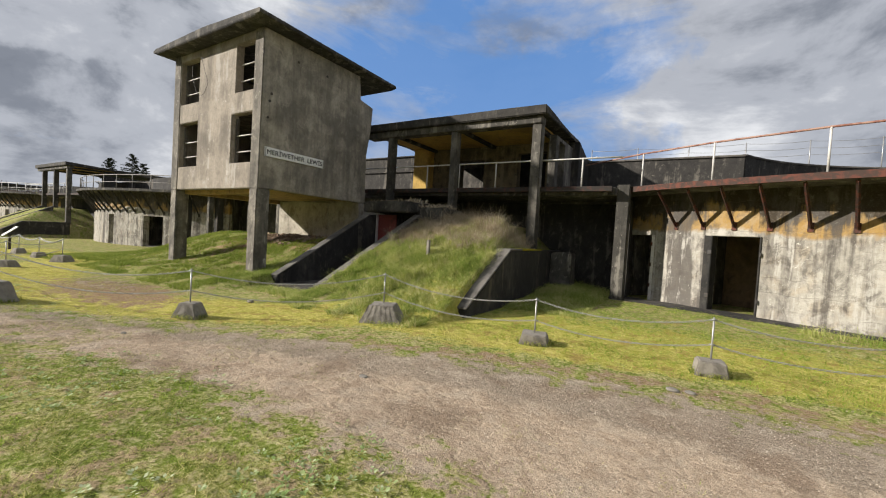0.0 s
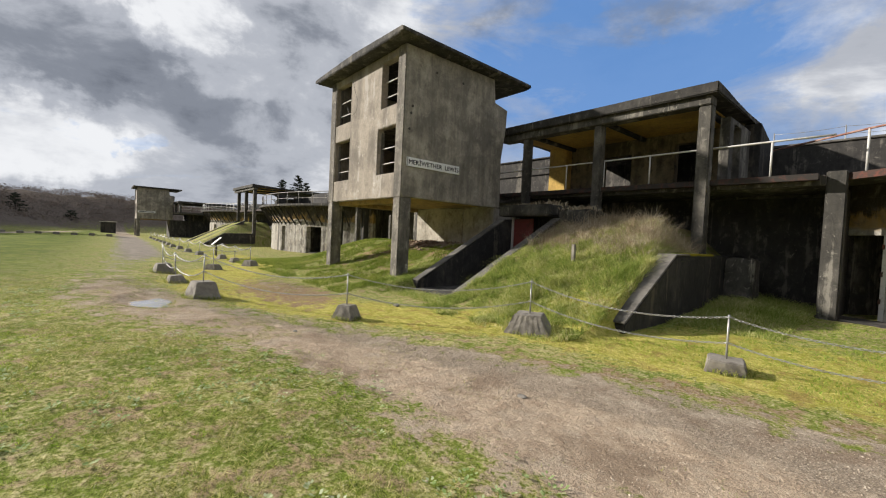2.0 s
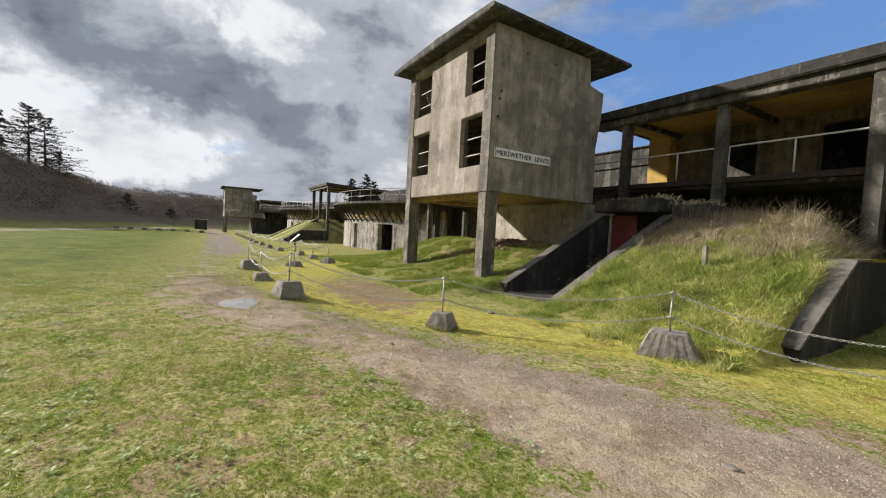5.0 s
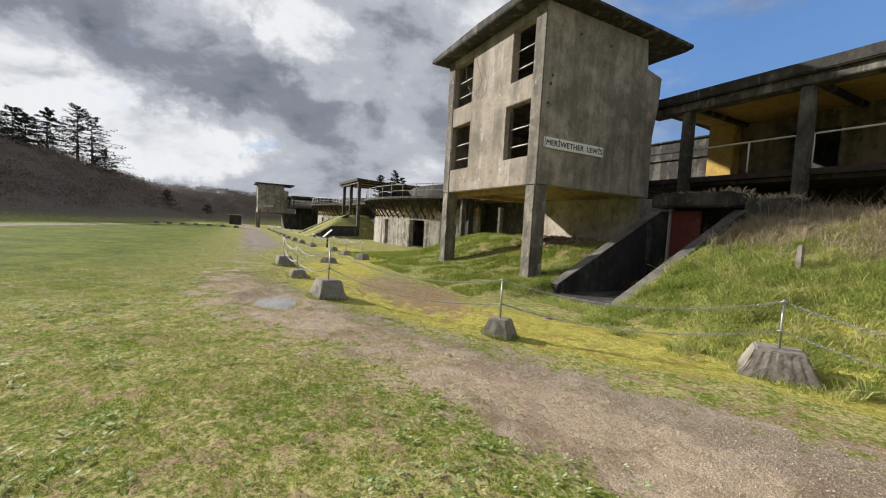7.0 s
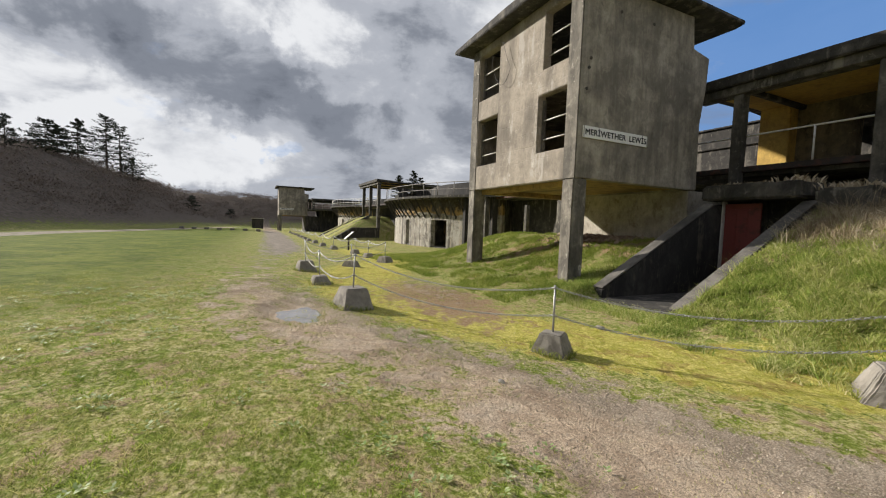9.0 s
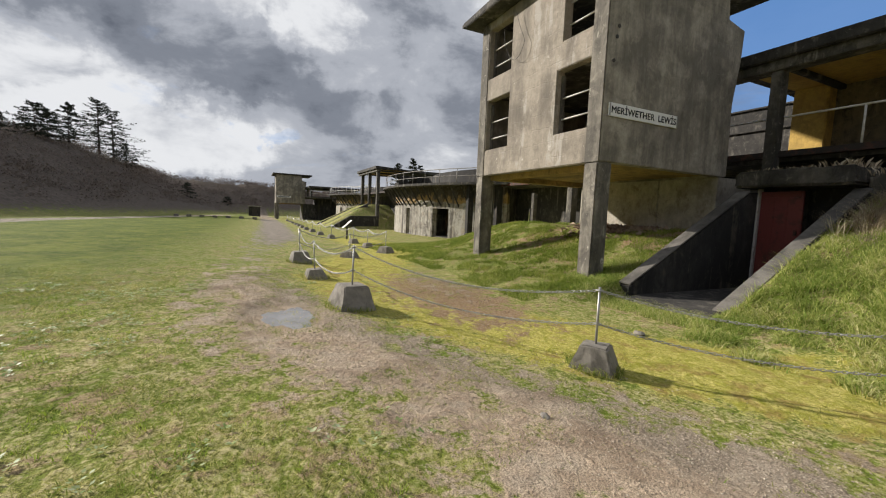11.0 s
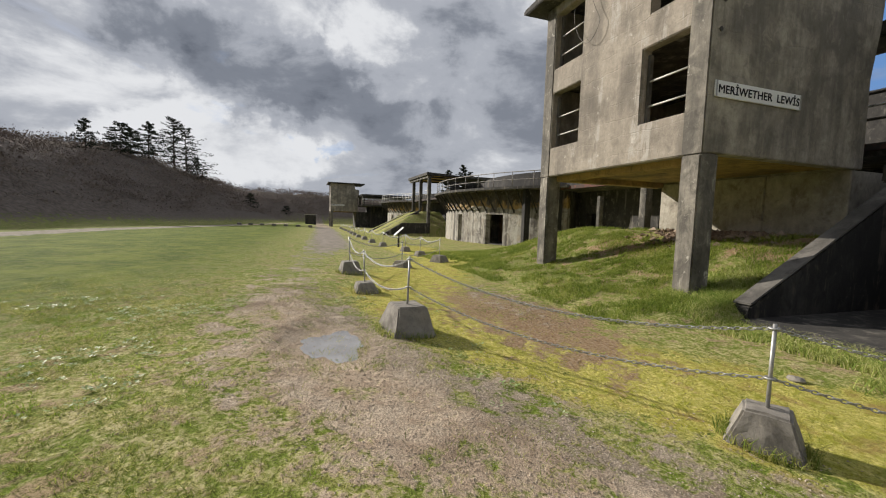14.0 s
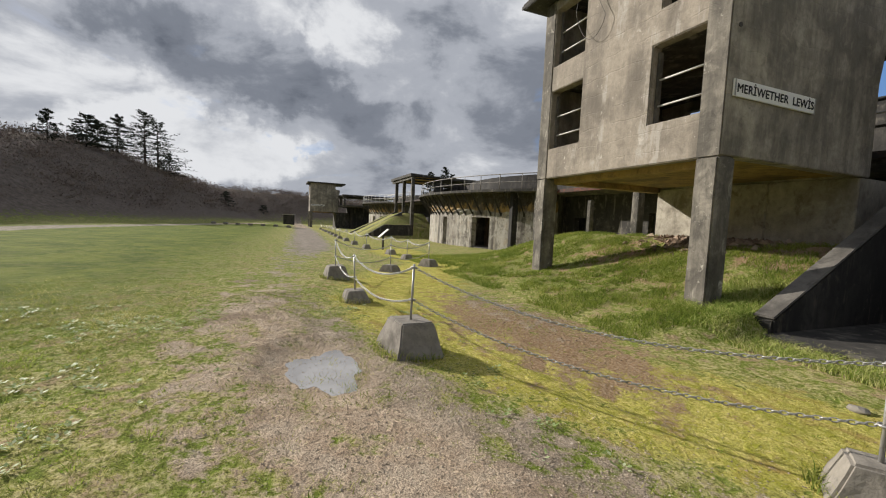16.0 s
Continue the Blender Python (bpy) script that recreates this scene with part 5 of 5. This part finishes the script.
for x, y, s in ((-7.4, 3.45, 0.038), (-3.4, 4.6, 0.045), (0.0, 6.9, 0.06), (0.2, 6.95, 0.05), (-9.0, 6.6, 0.07)):
    bm = bmesh.new()
    bmesh.ops.create_icosphere(bm, subdivisions=2, radius=s)
    for v in bm.verts:
        v.co = Vector((v.co.x * 1.3, v.co.y, v.co.z * 0.6)) + 0.35 * s * noise.noise_vector(v.co * 9 / s * 0.1 + Vector((x, y, 0)))
    rock = part("stone", bm, CONCRETE_BLOCK)
    rock.location = (x, y, ground_z(x, y) + 0.2 * s)
    tagged(rock, "small dark stone lying on the ground", "stone", "loose stones")


# ---- grass ----
def grass(name, xs, ys, tall, wide, lean, material, label, bent=False, way=None):
    """Blades as slim triangles, or bent pairs, standing on the ground."""
    n = len(xs)
    z = height(xs, ys)
    a, b = rs.rand(n) * math.tau, rs.rand(n) * math.tau
    dx, dy = np.cos(a) * wide, np.sin(a) * wide
    if way is not None:
        b = way + rs.normal(0, 0.5, n)
    lx, ly = np.cos(b) * lean * tall, np.sin(b) * lean * tall
    base = np.stack([xs, ys, z - 0.01], -1)
    side = np.stack([dx, dy, np.zeros(n)], -1)
    tip = base + np.stack([lx, ly, tall], -1)
    if not bent:
        verts = np.stack([base - side, base + side, tip], 1).reshape(-1, 3)
        faces = np.arange(3 * n).reshape(n, 3)
    else:
        midp = base + np.stack([lx * 0.3, ly * 0.3, tall * 0.6], -1)
        tip = base + np.stack([lx * 1.3, ly * 1.3, tall * 0.95], -1)
        verts = np.stack([base - side, base + side, midp + side * 0.7, midp - side * 0.7, tip], 1).reshape(-1, 3)
        k = 5 * np.arange(n)[:, None]
        faces = np.concatenate([k + np.array([[0, 1, 2]]), k + np.array([[0, 2, 3]]), k + np.array([[3, 2, 4]])])
    m = bpy.data.meshes.new(name)
    m.from_pydata(verts.tolist(), [], faces.tolist())
    m.materials.append(material)
    return tagged(new(name, m), label, "grass", kind="stuff")


def scatter(n, x0, x1, y0, y1, keep):
    xs, ys = rs.uniform(x0, x1, n), rs.uniform(y0, y1, n)
    k = rs.rand(n) < keep(xs, ys)
    return xs[k], ys[k]


LATTICE = np.random.RandomState(11).rand(257, 257)


def lattice(xs, ys):
    """Smooth random values over the plan, one cell a metre."""
    i, j = np.floor(xs).astype(int), np.floor(ys).astype(int)
    u, v = xs - i, ys - j
    u, v = u * u * (3 - 2 * u), v * v * (3 - 2 * v)
    i, j = i % 256, j % 256
    return (LATTICE[i, j] * (1 - u) + LATTICE[i + 1, j] * u) * (1 - v) + (LATTICE[i, j + 1] * (1 - u) + LATTICE[i + 1, j + 1] * u) * v


def clumps(xs, ys, scale=1.0):
    """Patchiness of the sward, from none to full, at two sizes."""
    n = 0.45 * lattice(xs * 1.7 * scale, ys * 1.7 * scale) + 0.55 * lattice(xs * 5.1 * scale + 40, ys * 5.1 * scale + 70)
    return ss(0.25, 0.75, n)


def off_path(xs, ys, lo=0.75, hi=1.7):
    return ss(lo, hi, np.abs(ys - path_middle(xs)) / path_half(xs))


def tussocks(xs, ys, radius, tall, count, wide, material, label, name="grass_tussock"):
    """Tufts whose blades rise from one crown and fall outwards."""
    n = len(xs)
    size = 0.5 + rs.rand(n, 1) ** 1.5
    a, r = rs.rand(n, count) * math.tau, np.sqrt(rs.rand(n, count)) * radius * size
    px, py = (xs[:, None] + np.cos(a) * r).ravel(), (ys[:, None] + np.sin(a) * r).ravel()
    h = (tall * size * (0.5 + 0.5 * rs.rand(n, count))).ravel()
    lean = (0.2 + 0.75 * r / (radius * size)).ravel()
    return grass(name, px, py, h, wide, lean, material, label, True, a.ravel())


xs, ys = scatter(800000, -18, 3.0, -3.6, 6.2, lambda x, y: off_path(x, y) * ss(18, 12.5, -x) * (0.2 + 0.8 * clumps(x, y, 1.3) ** 1.5) * np.where(y > path_middle(x), np.where(x > -12, 0.04, 0.25), 1.0))
grass("lawn_grass", xs, ys, (0.014 + 0.042 * rs.rand(len(xs)) ** 2) * (0.6 + 0.7 * clumps(xs, ys, 1.3)), 0.0034, 1.05, GRASS, "short sparse lawn grass")
xs, ys = scatter(110000, -26, -11.4, 6.2, 12.6, lambda x, y: (0.03 + 0.97 * ss(0.35, 0.8, clumps(x, y, 0.55))) * ss(0.8, 1.3, np.hypot((x + 14.6) / 1.7, (y - 12.0) / 0.9)))
grass("bank_grass", xs, ys, 0.05 + 0.10 * rs.rand(len(xs)) ** 1.6, 0.006, 0.8, GRASS_GREEN, "green grass on the bank under the tower", True)
xs, ys = scatter(130000, -8.75, -4.6, 6.9, 14.3, lambda x, y: (0.35 + 0.65 * clumps(x, y, 0.7)) * ss(7.0, 8.6, y + 1.6 * (clumps(x + 7, y, 0.6) - 0.5)))
grass("bank_grass", xs, ys, (0.05 + 0.22 * rs.rand(len(xs)) ** 2.0) * (0.45 + 0.9 * clumps(xs, ys, 0.5)), 0.0065, 1.15, GRASS_LONG, "long tussocky grass on the bank", True)
xs, ys = scatter(22000, -8.7, -4.72, 9.6, 14.4, lambda x, y: ss(9.6, 13.6, y) * (0.15 + 0.85 * clumps(x, y, 1.1)))
grass("dry_grass", xs, ys, 0.12 + 0.36 * rs.rand(len(xs)) ** 1.8 * ss(10, 13, ys), 0.0045, 0.8, GRASS_DRY, "dry straw-coloured grass on top of the bank", True)
xs, ys = scatter(260, -8.4, -5.0, 12.8, 14.3, lambda x, y: 1.0)
grass("dry_grass", xs, ys, 0.55 + 0.35 * rs.rand(len(xs)), 0.006, 0.35, GRASS_DRY, "tall dry seed stalks on the bank", True)
xs, ys = scatter(56000, -4.3, 5.0, 7.6, 14.8, lambda x, y: 0.2 + 0.8 * clumps(x, y) ** 2)
grass("bank_grass", xs, ys, 0.02 + 0.06 * rs.rand(len(xs)) ** 2, 0.005, 0.9, GRASS_FRESH, "thin grass in the moss before the wall", True)
xs, ys = scatter(980, -9.6, -4.6, 6.9, 13.4, lambda x, y: (0.25 + 0.75 * clumps(x, y, 0.8)) * ss(7.1, 8.4, y + 1.6 * (clumps(x + 7, y, 0.6) - 0.5)) * np.where((x < -8.8) & (y > 8.4), 0.0, 1.0))
tussocks(xs, ys, 0.10, 0.135, 50, 0.006, GRASS_LONG, "green grass tussocks on the bank")
xs, ys = scatter(1250, -8.7, -4.75, 10.6, 14.4, lambda x, y: ss(10.6, 13.6, y) * (0.2 + 0.8 * clumps(x + 2, y, 0.8)))
tussocks(xs, ys, 0.10, 0.40, 40, 0.0055, GRASS_DRY, "dead brown grass tussocks on top of the bank")
xs, ys = scatter(1500, -24, -11.4, 7.0, 12.2, lambda x, y: (0.1 + 0.9 * clumps(x, y, 0.7)) * ss(0.9, 1.3, np.hypot((x + 14.6) / 1.7, (y - 12.0) / 0.9)))
tussocks(xs, ys, 0.09, 0.11, 34, 0.006, GRASS_GREEN, "green grass tufts on the bank under the tower")
xs, ys = scatter(15000, -15, 2.6, -3.4, 5.6, lambda x, y: off_path(x, y, 0.7, 1.5) * (0.08 + 0.92 * clumps(x + 9, y, 0.8) ** 2) * ss(15, 11, -x) * np.where(y > path_middle(x), 0.05, 1.0))
tussocks(xs, ys, 0.035, 0.045, 13, 0.0035, GRASS_FRESH, "small fresh green tufts in the lawn", "lawn_tuft")
xs, ys = scatter(50000, -14, 2.4, -3.2, 5.4, lambda x, y: off_path(x, y, 0.75, 1.3) * (0.05 + 0.95 * clumps(x + 17, y + 5, 1.1) ** 3))
grass("leaf_litter", xs, ys, 0.004 + 0.012 * rs.rand(len(xs)), 0.007, 2.2, LITTER, "brown dead leaf litter in the lawn")
def fence_line(x):
    return np.interp(-x, [-6, -0.6, 2.2, 5.4, 8.2, 11.5, 14.5, 19.5, 22], [8.8, 8.3, 7.9, 7.4, 4.8, 2.8, 2.6, 4.3, 6.3])


def in_moss(x, y):
    d = y - fence_line(x)
    deep = np.where(x > -4.3, 5.5, 3.0)
    return ss(-1.0, 0.1, d) * (1 - ss(deep * 0.6, deep, d)) * (0.05 + 0.95 * clumps(x + 5, y + 3, 0.9) ** 1.8) * off_path(x, y, 0.9, 1.4) * (0.3 + 0.7 * ss(0.6, 1.15, np.hypot((x + 12.8) / 3.4, (y - 4.7) / 1.2)))


xs, ys = scatter(420000, -19, 5.0, 1.8, 14.6, in_moss)
grass("moss_shoots", xs, ys, 0.010 + 0.022 * rs.rand(len(xs)), 0.0045, 0.9, MOSS_SHOOTS, "bright yellow-green moss inside the chain fence")
def on_slab(n, x0, x1, y0, y1, z, tall, label):
    """A few dry plants rooted on top of concrete."""
    verts, faces = [], []
    for _ in range(n):
        x, y, a, h = rs.uniform(x0, x1), rs.uniform(y0, y1), rs.rand() * math.tau, tall * rs.uniform(0.3, 1.0)
        d, k = Vector((math.cos(a), math.sin(a), 0)), len(verts)
        side = Vector((-d.y, d.x, 0)) * 0.006
        p = Vector((x, y, z - 0.02))
        verts += [p - side, p + side, p + d * 0.12 * h + Vector((0, 0, 0.6 * h)), p + d * 0.55 * h + Vector((0, 0, 0.9 * h))]
        faces += [(k, k + 1, k + 2), (k + 1, k + 3, k + 2)]
    m = bpy.data.meshes.new("dry_grass")
    m.from_pydata(verts, [], faces)
    m.materials.append(GRASS_DRY)
    return tagged(new("dry_grass", m), label, "grass", kind="stuff")


on_slab(110, -9.6, -8.97, 12.95, 14.2, 3.18, 0.26, "dry plants growing on the slab over the entrance")
on_slab(120, -11.2, -9.6, 12.9, 13.3, 3.18, 0.12, "low dry moss and grass on the slab's edge")
on_slab(170, -8.9, -7.85, 13.35, 14.4, 2.99, 0.26, "dry grass growing on the broken plinth")
# tufts along the walls and the footings
for x0, x1, y0, y1, m, tall in ((-11.6, -8.2, 7.6, 8.7, 9000, 0.16), (-12.5, -11.3, 8.2, 10.0, 5000, 0.2), (-4.3, -2.2, 11.0, 15.2, 16000, 0.13), (-4.3, -2.2, 13.6, 16.6, 9000, 0.28), (2.4, 4.6, 12.9, 13.6, 500, 0.35), (-6.2, -4.7, 7.0, 8.0, 1500, 0.09)):
    xs, ys = scatter(m, x0, x1, y0, y1, lambda x, y: 0.3 + 0.7 * clumps(x, y, 1.5))
    grass("grass_tuft", xs, ys, tall * (0.35 + 0.65 * rs.rand(len(xs))), 0.006, 0.7, GRASS_LONG, "grass tufts along the foot of the walls", True)
for p, size, turn in POSTS[1:8]:
    m = 420
    a, r = rs.rand(m) * math.tau, size[0] * (0.5 + 0.16 * rs.rand(m))
    grass("grass_tuft", p[0] + np.cos(a) * r, p[1] + np.sin(a) * r * 0.85, 0.05 + 0.09 * rs.rand(m), 0.004, 0.6, GRASS, "grass round a concrete footing", True)


# ---- brush on the hill ----
def brush(n, pick, tall, label):
    xs, ys = pick(n)
    z = height(xs, ys)
    k = 54
    verts, faces = [], []
    c = np.stack([xs, ys, z], -1)
    n = len(xs)
    size = tall * (0.5 + rs.rand(n))
    d = rs.normal(0, 1, (n, k, 3)) * np.array([0.75, 0.75, 0.25])
    p = c[:, None] + d * size[:, None, None] + np.array([0, 0, 0.45]) * size[:, None, None]
    w = rs.normal(0, 1, (n, k, 3, 3)) * np.array([0.075, 0.075, 0.085]) * size[:, None, None, None]
    tri = (p[:, :, None] + w).reshape(-1, 3)
    m = bpy.data.meshes.new("brush")
    m.from_pydata(tri.tolist(), [], np.arange(len(tri)).reshape(-1, 3).tolist())
    m.materials.append(BRUSH)
    return tagged(new("brush", m), label, "shrubs", kind="stuff")


def on_hill(n):
    xs, ys = rs.uniform(-170, -5, n), rs.uniform(-75, 40, n)
    d = hill_foot(xs, ys)
    k = (d > 4.0 + 2.5 * rs.rand(len(d))) & (d < 27)
    return xs[k], ys[k]


brush(15000, on_hill, 0.9, "brown leafless brush covering the hill")


def crest_line(n):
    xs, ys = rs.uniform(-170, -10, n), rs.uniform(-75, 40, n)
    d = hill_foot(xs, ys)
    k = (d > 18) & (d < 25)
    return xs[k], ys[k]


brush(900, crest_line, 1.25, "taller brush along the crest of the hill")


# ---- trees ----
def spruce(name, x, y, tall, wide, seed, bare=0.0, lean=0.0, label="dark wind-blown spruce on the hill crest", z=None):
    rng = random.Random(seed)
    z = ground_z(x, y) - 0.3 if z is None else z
    t = thing(name, label, "tree", "trees", at=(x, y, z))
    limbs = tube([(lean * tall * 0.1 * s * s, 0, tall * s) for s in (0, 0.2, 0.4, 0.6, 0.8, 1.0)], [tall * 0.022 * (1.05 - s) for s in (0, 0.2, 0.4, 0.6, 0.8, 1.0)], 7)
    verts, faces = [], []
    n = int(tall * 10)
    for i in range(n):
        s = 0.10 + 0.89 * (i + rng.random()) / n
        a = rng.random() * math.tau
        reach = 1.75 * wide * (1.02 - s) ** 0.7 * rng.uniform(0.5, 1.15) * (1 + lean * 0.6 * math.cos(a))
        base = Vector((lean * tall * 0.1 * s * s, 0, tall * s))
        tip = base + Vector((math.cos(a) * reach, math.sin(a) * reach, reach * (rng.uniform(-0.22, 0.12) + 0.75 * max(0.0, s - 0.55))))
        d = tip - base
        w = Vector((-math.sin(a), math.cos(a), 0)) * 0.028
        limbs.faces.new([limbs.verts.new(p) for p in (base - w, base + w, tip)])
        limbs.faces.new([limbs.verts.new(p) for p in (base - Vector((0, 0, 0.03)), base + Vector((0, 0, 0.03)), tip)])
        # sprays of needles hang along the bough, thicker towards its end
        for j in range(int(85 * (1 - bare))):
            f = 0.12 + 0.92 * rng.random() ** 0.7
            wide_here = 0.05 + 0.11 * reach * (1.1 - f)
            p = base + d * f + Vector((rng.gauss(0, wide_here), rng.gauss(0, wide_here), rng.gauss(-0.05, 0.07)))
            k = len(verts)
            for _ in range(3):
                verts.append(p + Vector((rng.gauss(0, 0.10), rng.gauss(0, 0.10), rng.gauss(0, 0.07))))
            faces.append((k, k + 1, k + 2))
    part("trunk", limbs, BARK, t)
    m = bpy.data.meshes.new("crown")
    m.from_pydata(verts, [], faces)
    m.materials.append(NEEDLES)
    c = new("crown", m)
    c.parent = t
    return t


def bearing(degrees, distance):
    return -6.3 + distance * math.cos(radians(degrees)), 1.4 + distance * math.sin(radians(degrees))


for deg, dist, tall, wide, seed, bare, lean in ((-157.1, 80, 5.4, 2.0, 1, 0.45, 0.1), (-160.0, 87, 6.0, 2.9, 2, 0.0, 0.2), (-160.9, 88, 5.4, 2.7, 8, 0.0, 0.2), (-162.5, 92, 7.8, 3.3, 3, 0.0, 0.2),
                                                (-164.9, 98, 11.6, 4.2, 4, 0.35, 0.5), (-166.1, 99, 11.2, 5.2, 5, 0.4, 0.8), (-167.2, 101, 5.4, 2.8, 9, 0.3, 0.6), (-173.0, 110, 4.2, 1.8, 6, 0.3, 0.0),
                                                (-177.2, 118, 2.6, 1.6, 14, 0.5, 0.0)):
    x, y = bearing(deg, dist)
    spruce("spruce", x, y, tall * 0.88, wide * 0.82, seed, bare, lean)
for deg, dist, tall, seed in ((160.9, 110, 15.8, 11), (158.9, 110, 17.3, 12), (157.9, 112, 15.8, 13)):
    x, y = bearing(deg, dist)
    spruce("spruce", x, y, tall, 3.2, seed, 0.2, 0.0, "dark spruce behind the gun platforms")

# ---- shed at the foot of the hill ----
hx, hy = -100, 1.9
shed = thing("shed", "small dark shed with a pale roof edge at the hill foot", "shed", at=(hx, hy, ground_z(hx, hy) - 0.1))
part("wall", box((0, -1.1, 0), (2.0, 1.1, 2.1), 0.03), CONCRETE_BLACK, shed)
part("roof", box((-0.2, -1.3, 2.1), (2.25, 1.3, 2.25), 0.02), CONCRETE_BASE, shed)
part("door", box((2.0, -0.45, 0.05), (2.04, 0.45, 1.9), 0.01), WIRE, shed)


# ---- broad-leaved weeds in the lawn ----
def weeds(n, pick):
    """Rosettes of small round leaves lying on the lawn."""
    xs, ys = pick(n)
    n, k = len(xs), 9
    z = height(xs, ys)
    a = rs.rand(n, k) * math.tau
    r = (0.02 + 0.05 * rs.rand(n, 1)) * (0.4 + 0.9 * rs.rand(n, k))
    c = np.stack([xs[:, None] + np.cos(a) * r, ys[:, None] + np.sin(a) * r, z[:, None] + 0.012 + 0.02 * rs.rand(n, k)], -1)
    out = np.stack([np.cos(a), np.sin(a), 0.35 * np.ones_like(a)], -1) * 0.017
    side = np.stack([-np.sin(a), np.cos(a), np.zeros_like(a)], -1) * 0.011
    quad = np.stack([c - out, c + side, c + out, c - side], 2).reshape(-1, 3)
    m = bpy.data.meshes.new("weeds")
    m.from_pydata(quad.tolist(), [], np.arange(len(quad)).reshape(-1, 4).tolist())
    m.materials.append(WEED)
    return tagged(new("weeds", m), "pale green rosettes of lawn weeds", "weeds", kind="stuff")


def in_lawn(n):
    xs, ys = scatter(n, -14, 1, -3, 3.6, lambda x, y: off_path(x, y, 0.4, 1.2) * clumps(x, y, 0.6) ** 3)
    return xs, ys


weeds(4800, in_lawn)
xs, ys = scatter(60000, -16, 2, -3, 3.8, lambda x, y: off_path(x, y, 0.35, 1.3) * clumps(x + 3, y, 1.7) ** 3)
grass("straw", xs, ys, 0.008 + 0.02 * rs.rand(len(xs)), 0.003, 3.0, GRASS_DRY, "pale dead stems lying in the lawn")
xs, ys = scatter(110000, -16, 2, -3, 4.6, lambda x, y: (1 - off_path(x, y, 0.9, 1.5)) * ss(0.62, 0.92, clumps(x, y + 1, 0.9)) * (0.35 + 0.65 * ss(4.5, 7.5, -x)))
grass("lawn_grass", xs, ys, 0.015 + 0.04 * rs.rand(len(xs)) ** 1.5, 0.004, 0.9, GRASS, "thin grass tufts growing in the worn path")

# ---- low footings along the far edge of the lawn ----
for k in range(7):
    x, y = -74 + 1.1 * k, -8.5 + 1.7 * k
    t = part("footing", box((-0.35, -0.3, 0), (0.35, 0.3, 0.34), 0.06, 2, 0.03), CONCRETE_BLOCK)
    t.location = (x, y, ground_z(x, y) - 0.04)
    tagged(t, "low dark concrete footing at the far lawn edge", "footing", "far footings")

# blades that stand in the puddle's edge
m = 160
a, r = rs.rand(m) * 1.6 + 0.2, 0.75 + 0.35 * rs.rand(m)
grass("lawn_grass", -11.12 + 0.60 * r * np.cos(a), 1.76 + 0.40 * r * np.sin(a), 0.03 + 0.04 * rs.rand(m), 0.003, 0.6, GRASS, "grass blades in the edge of the puddle")
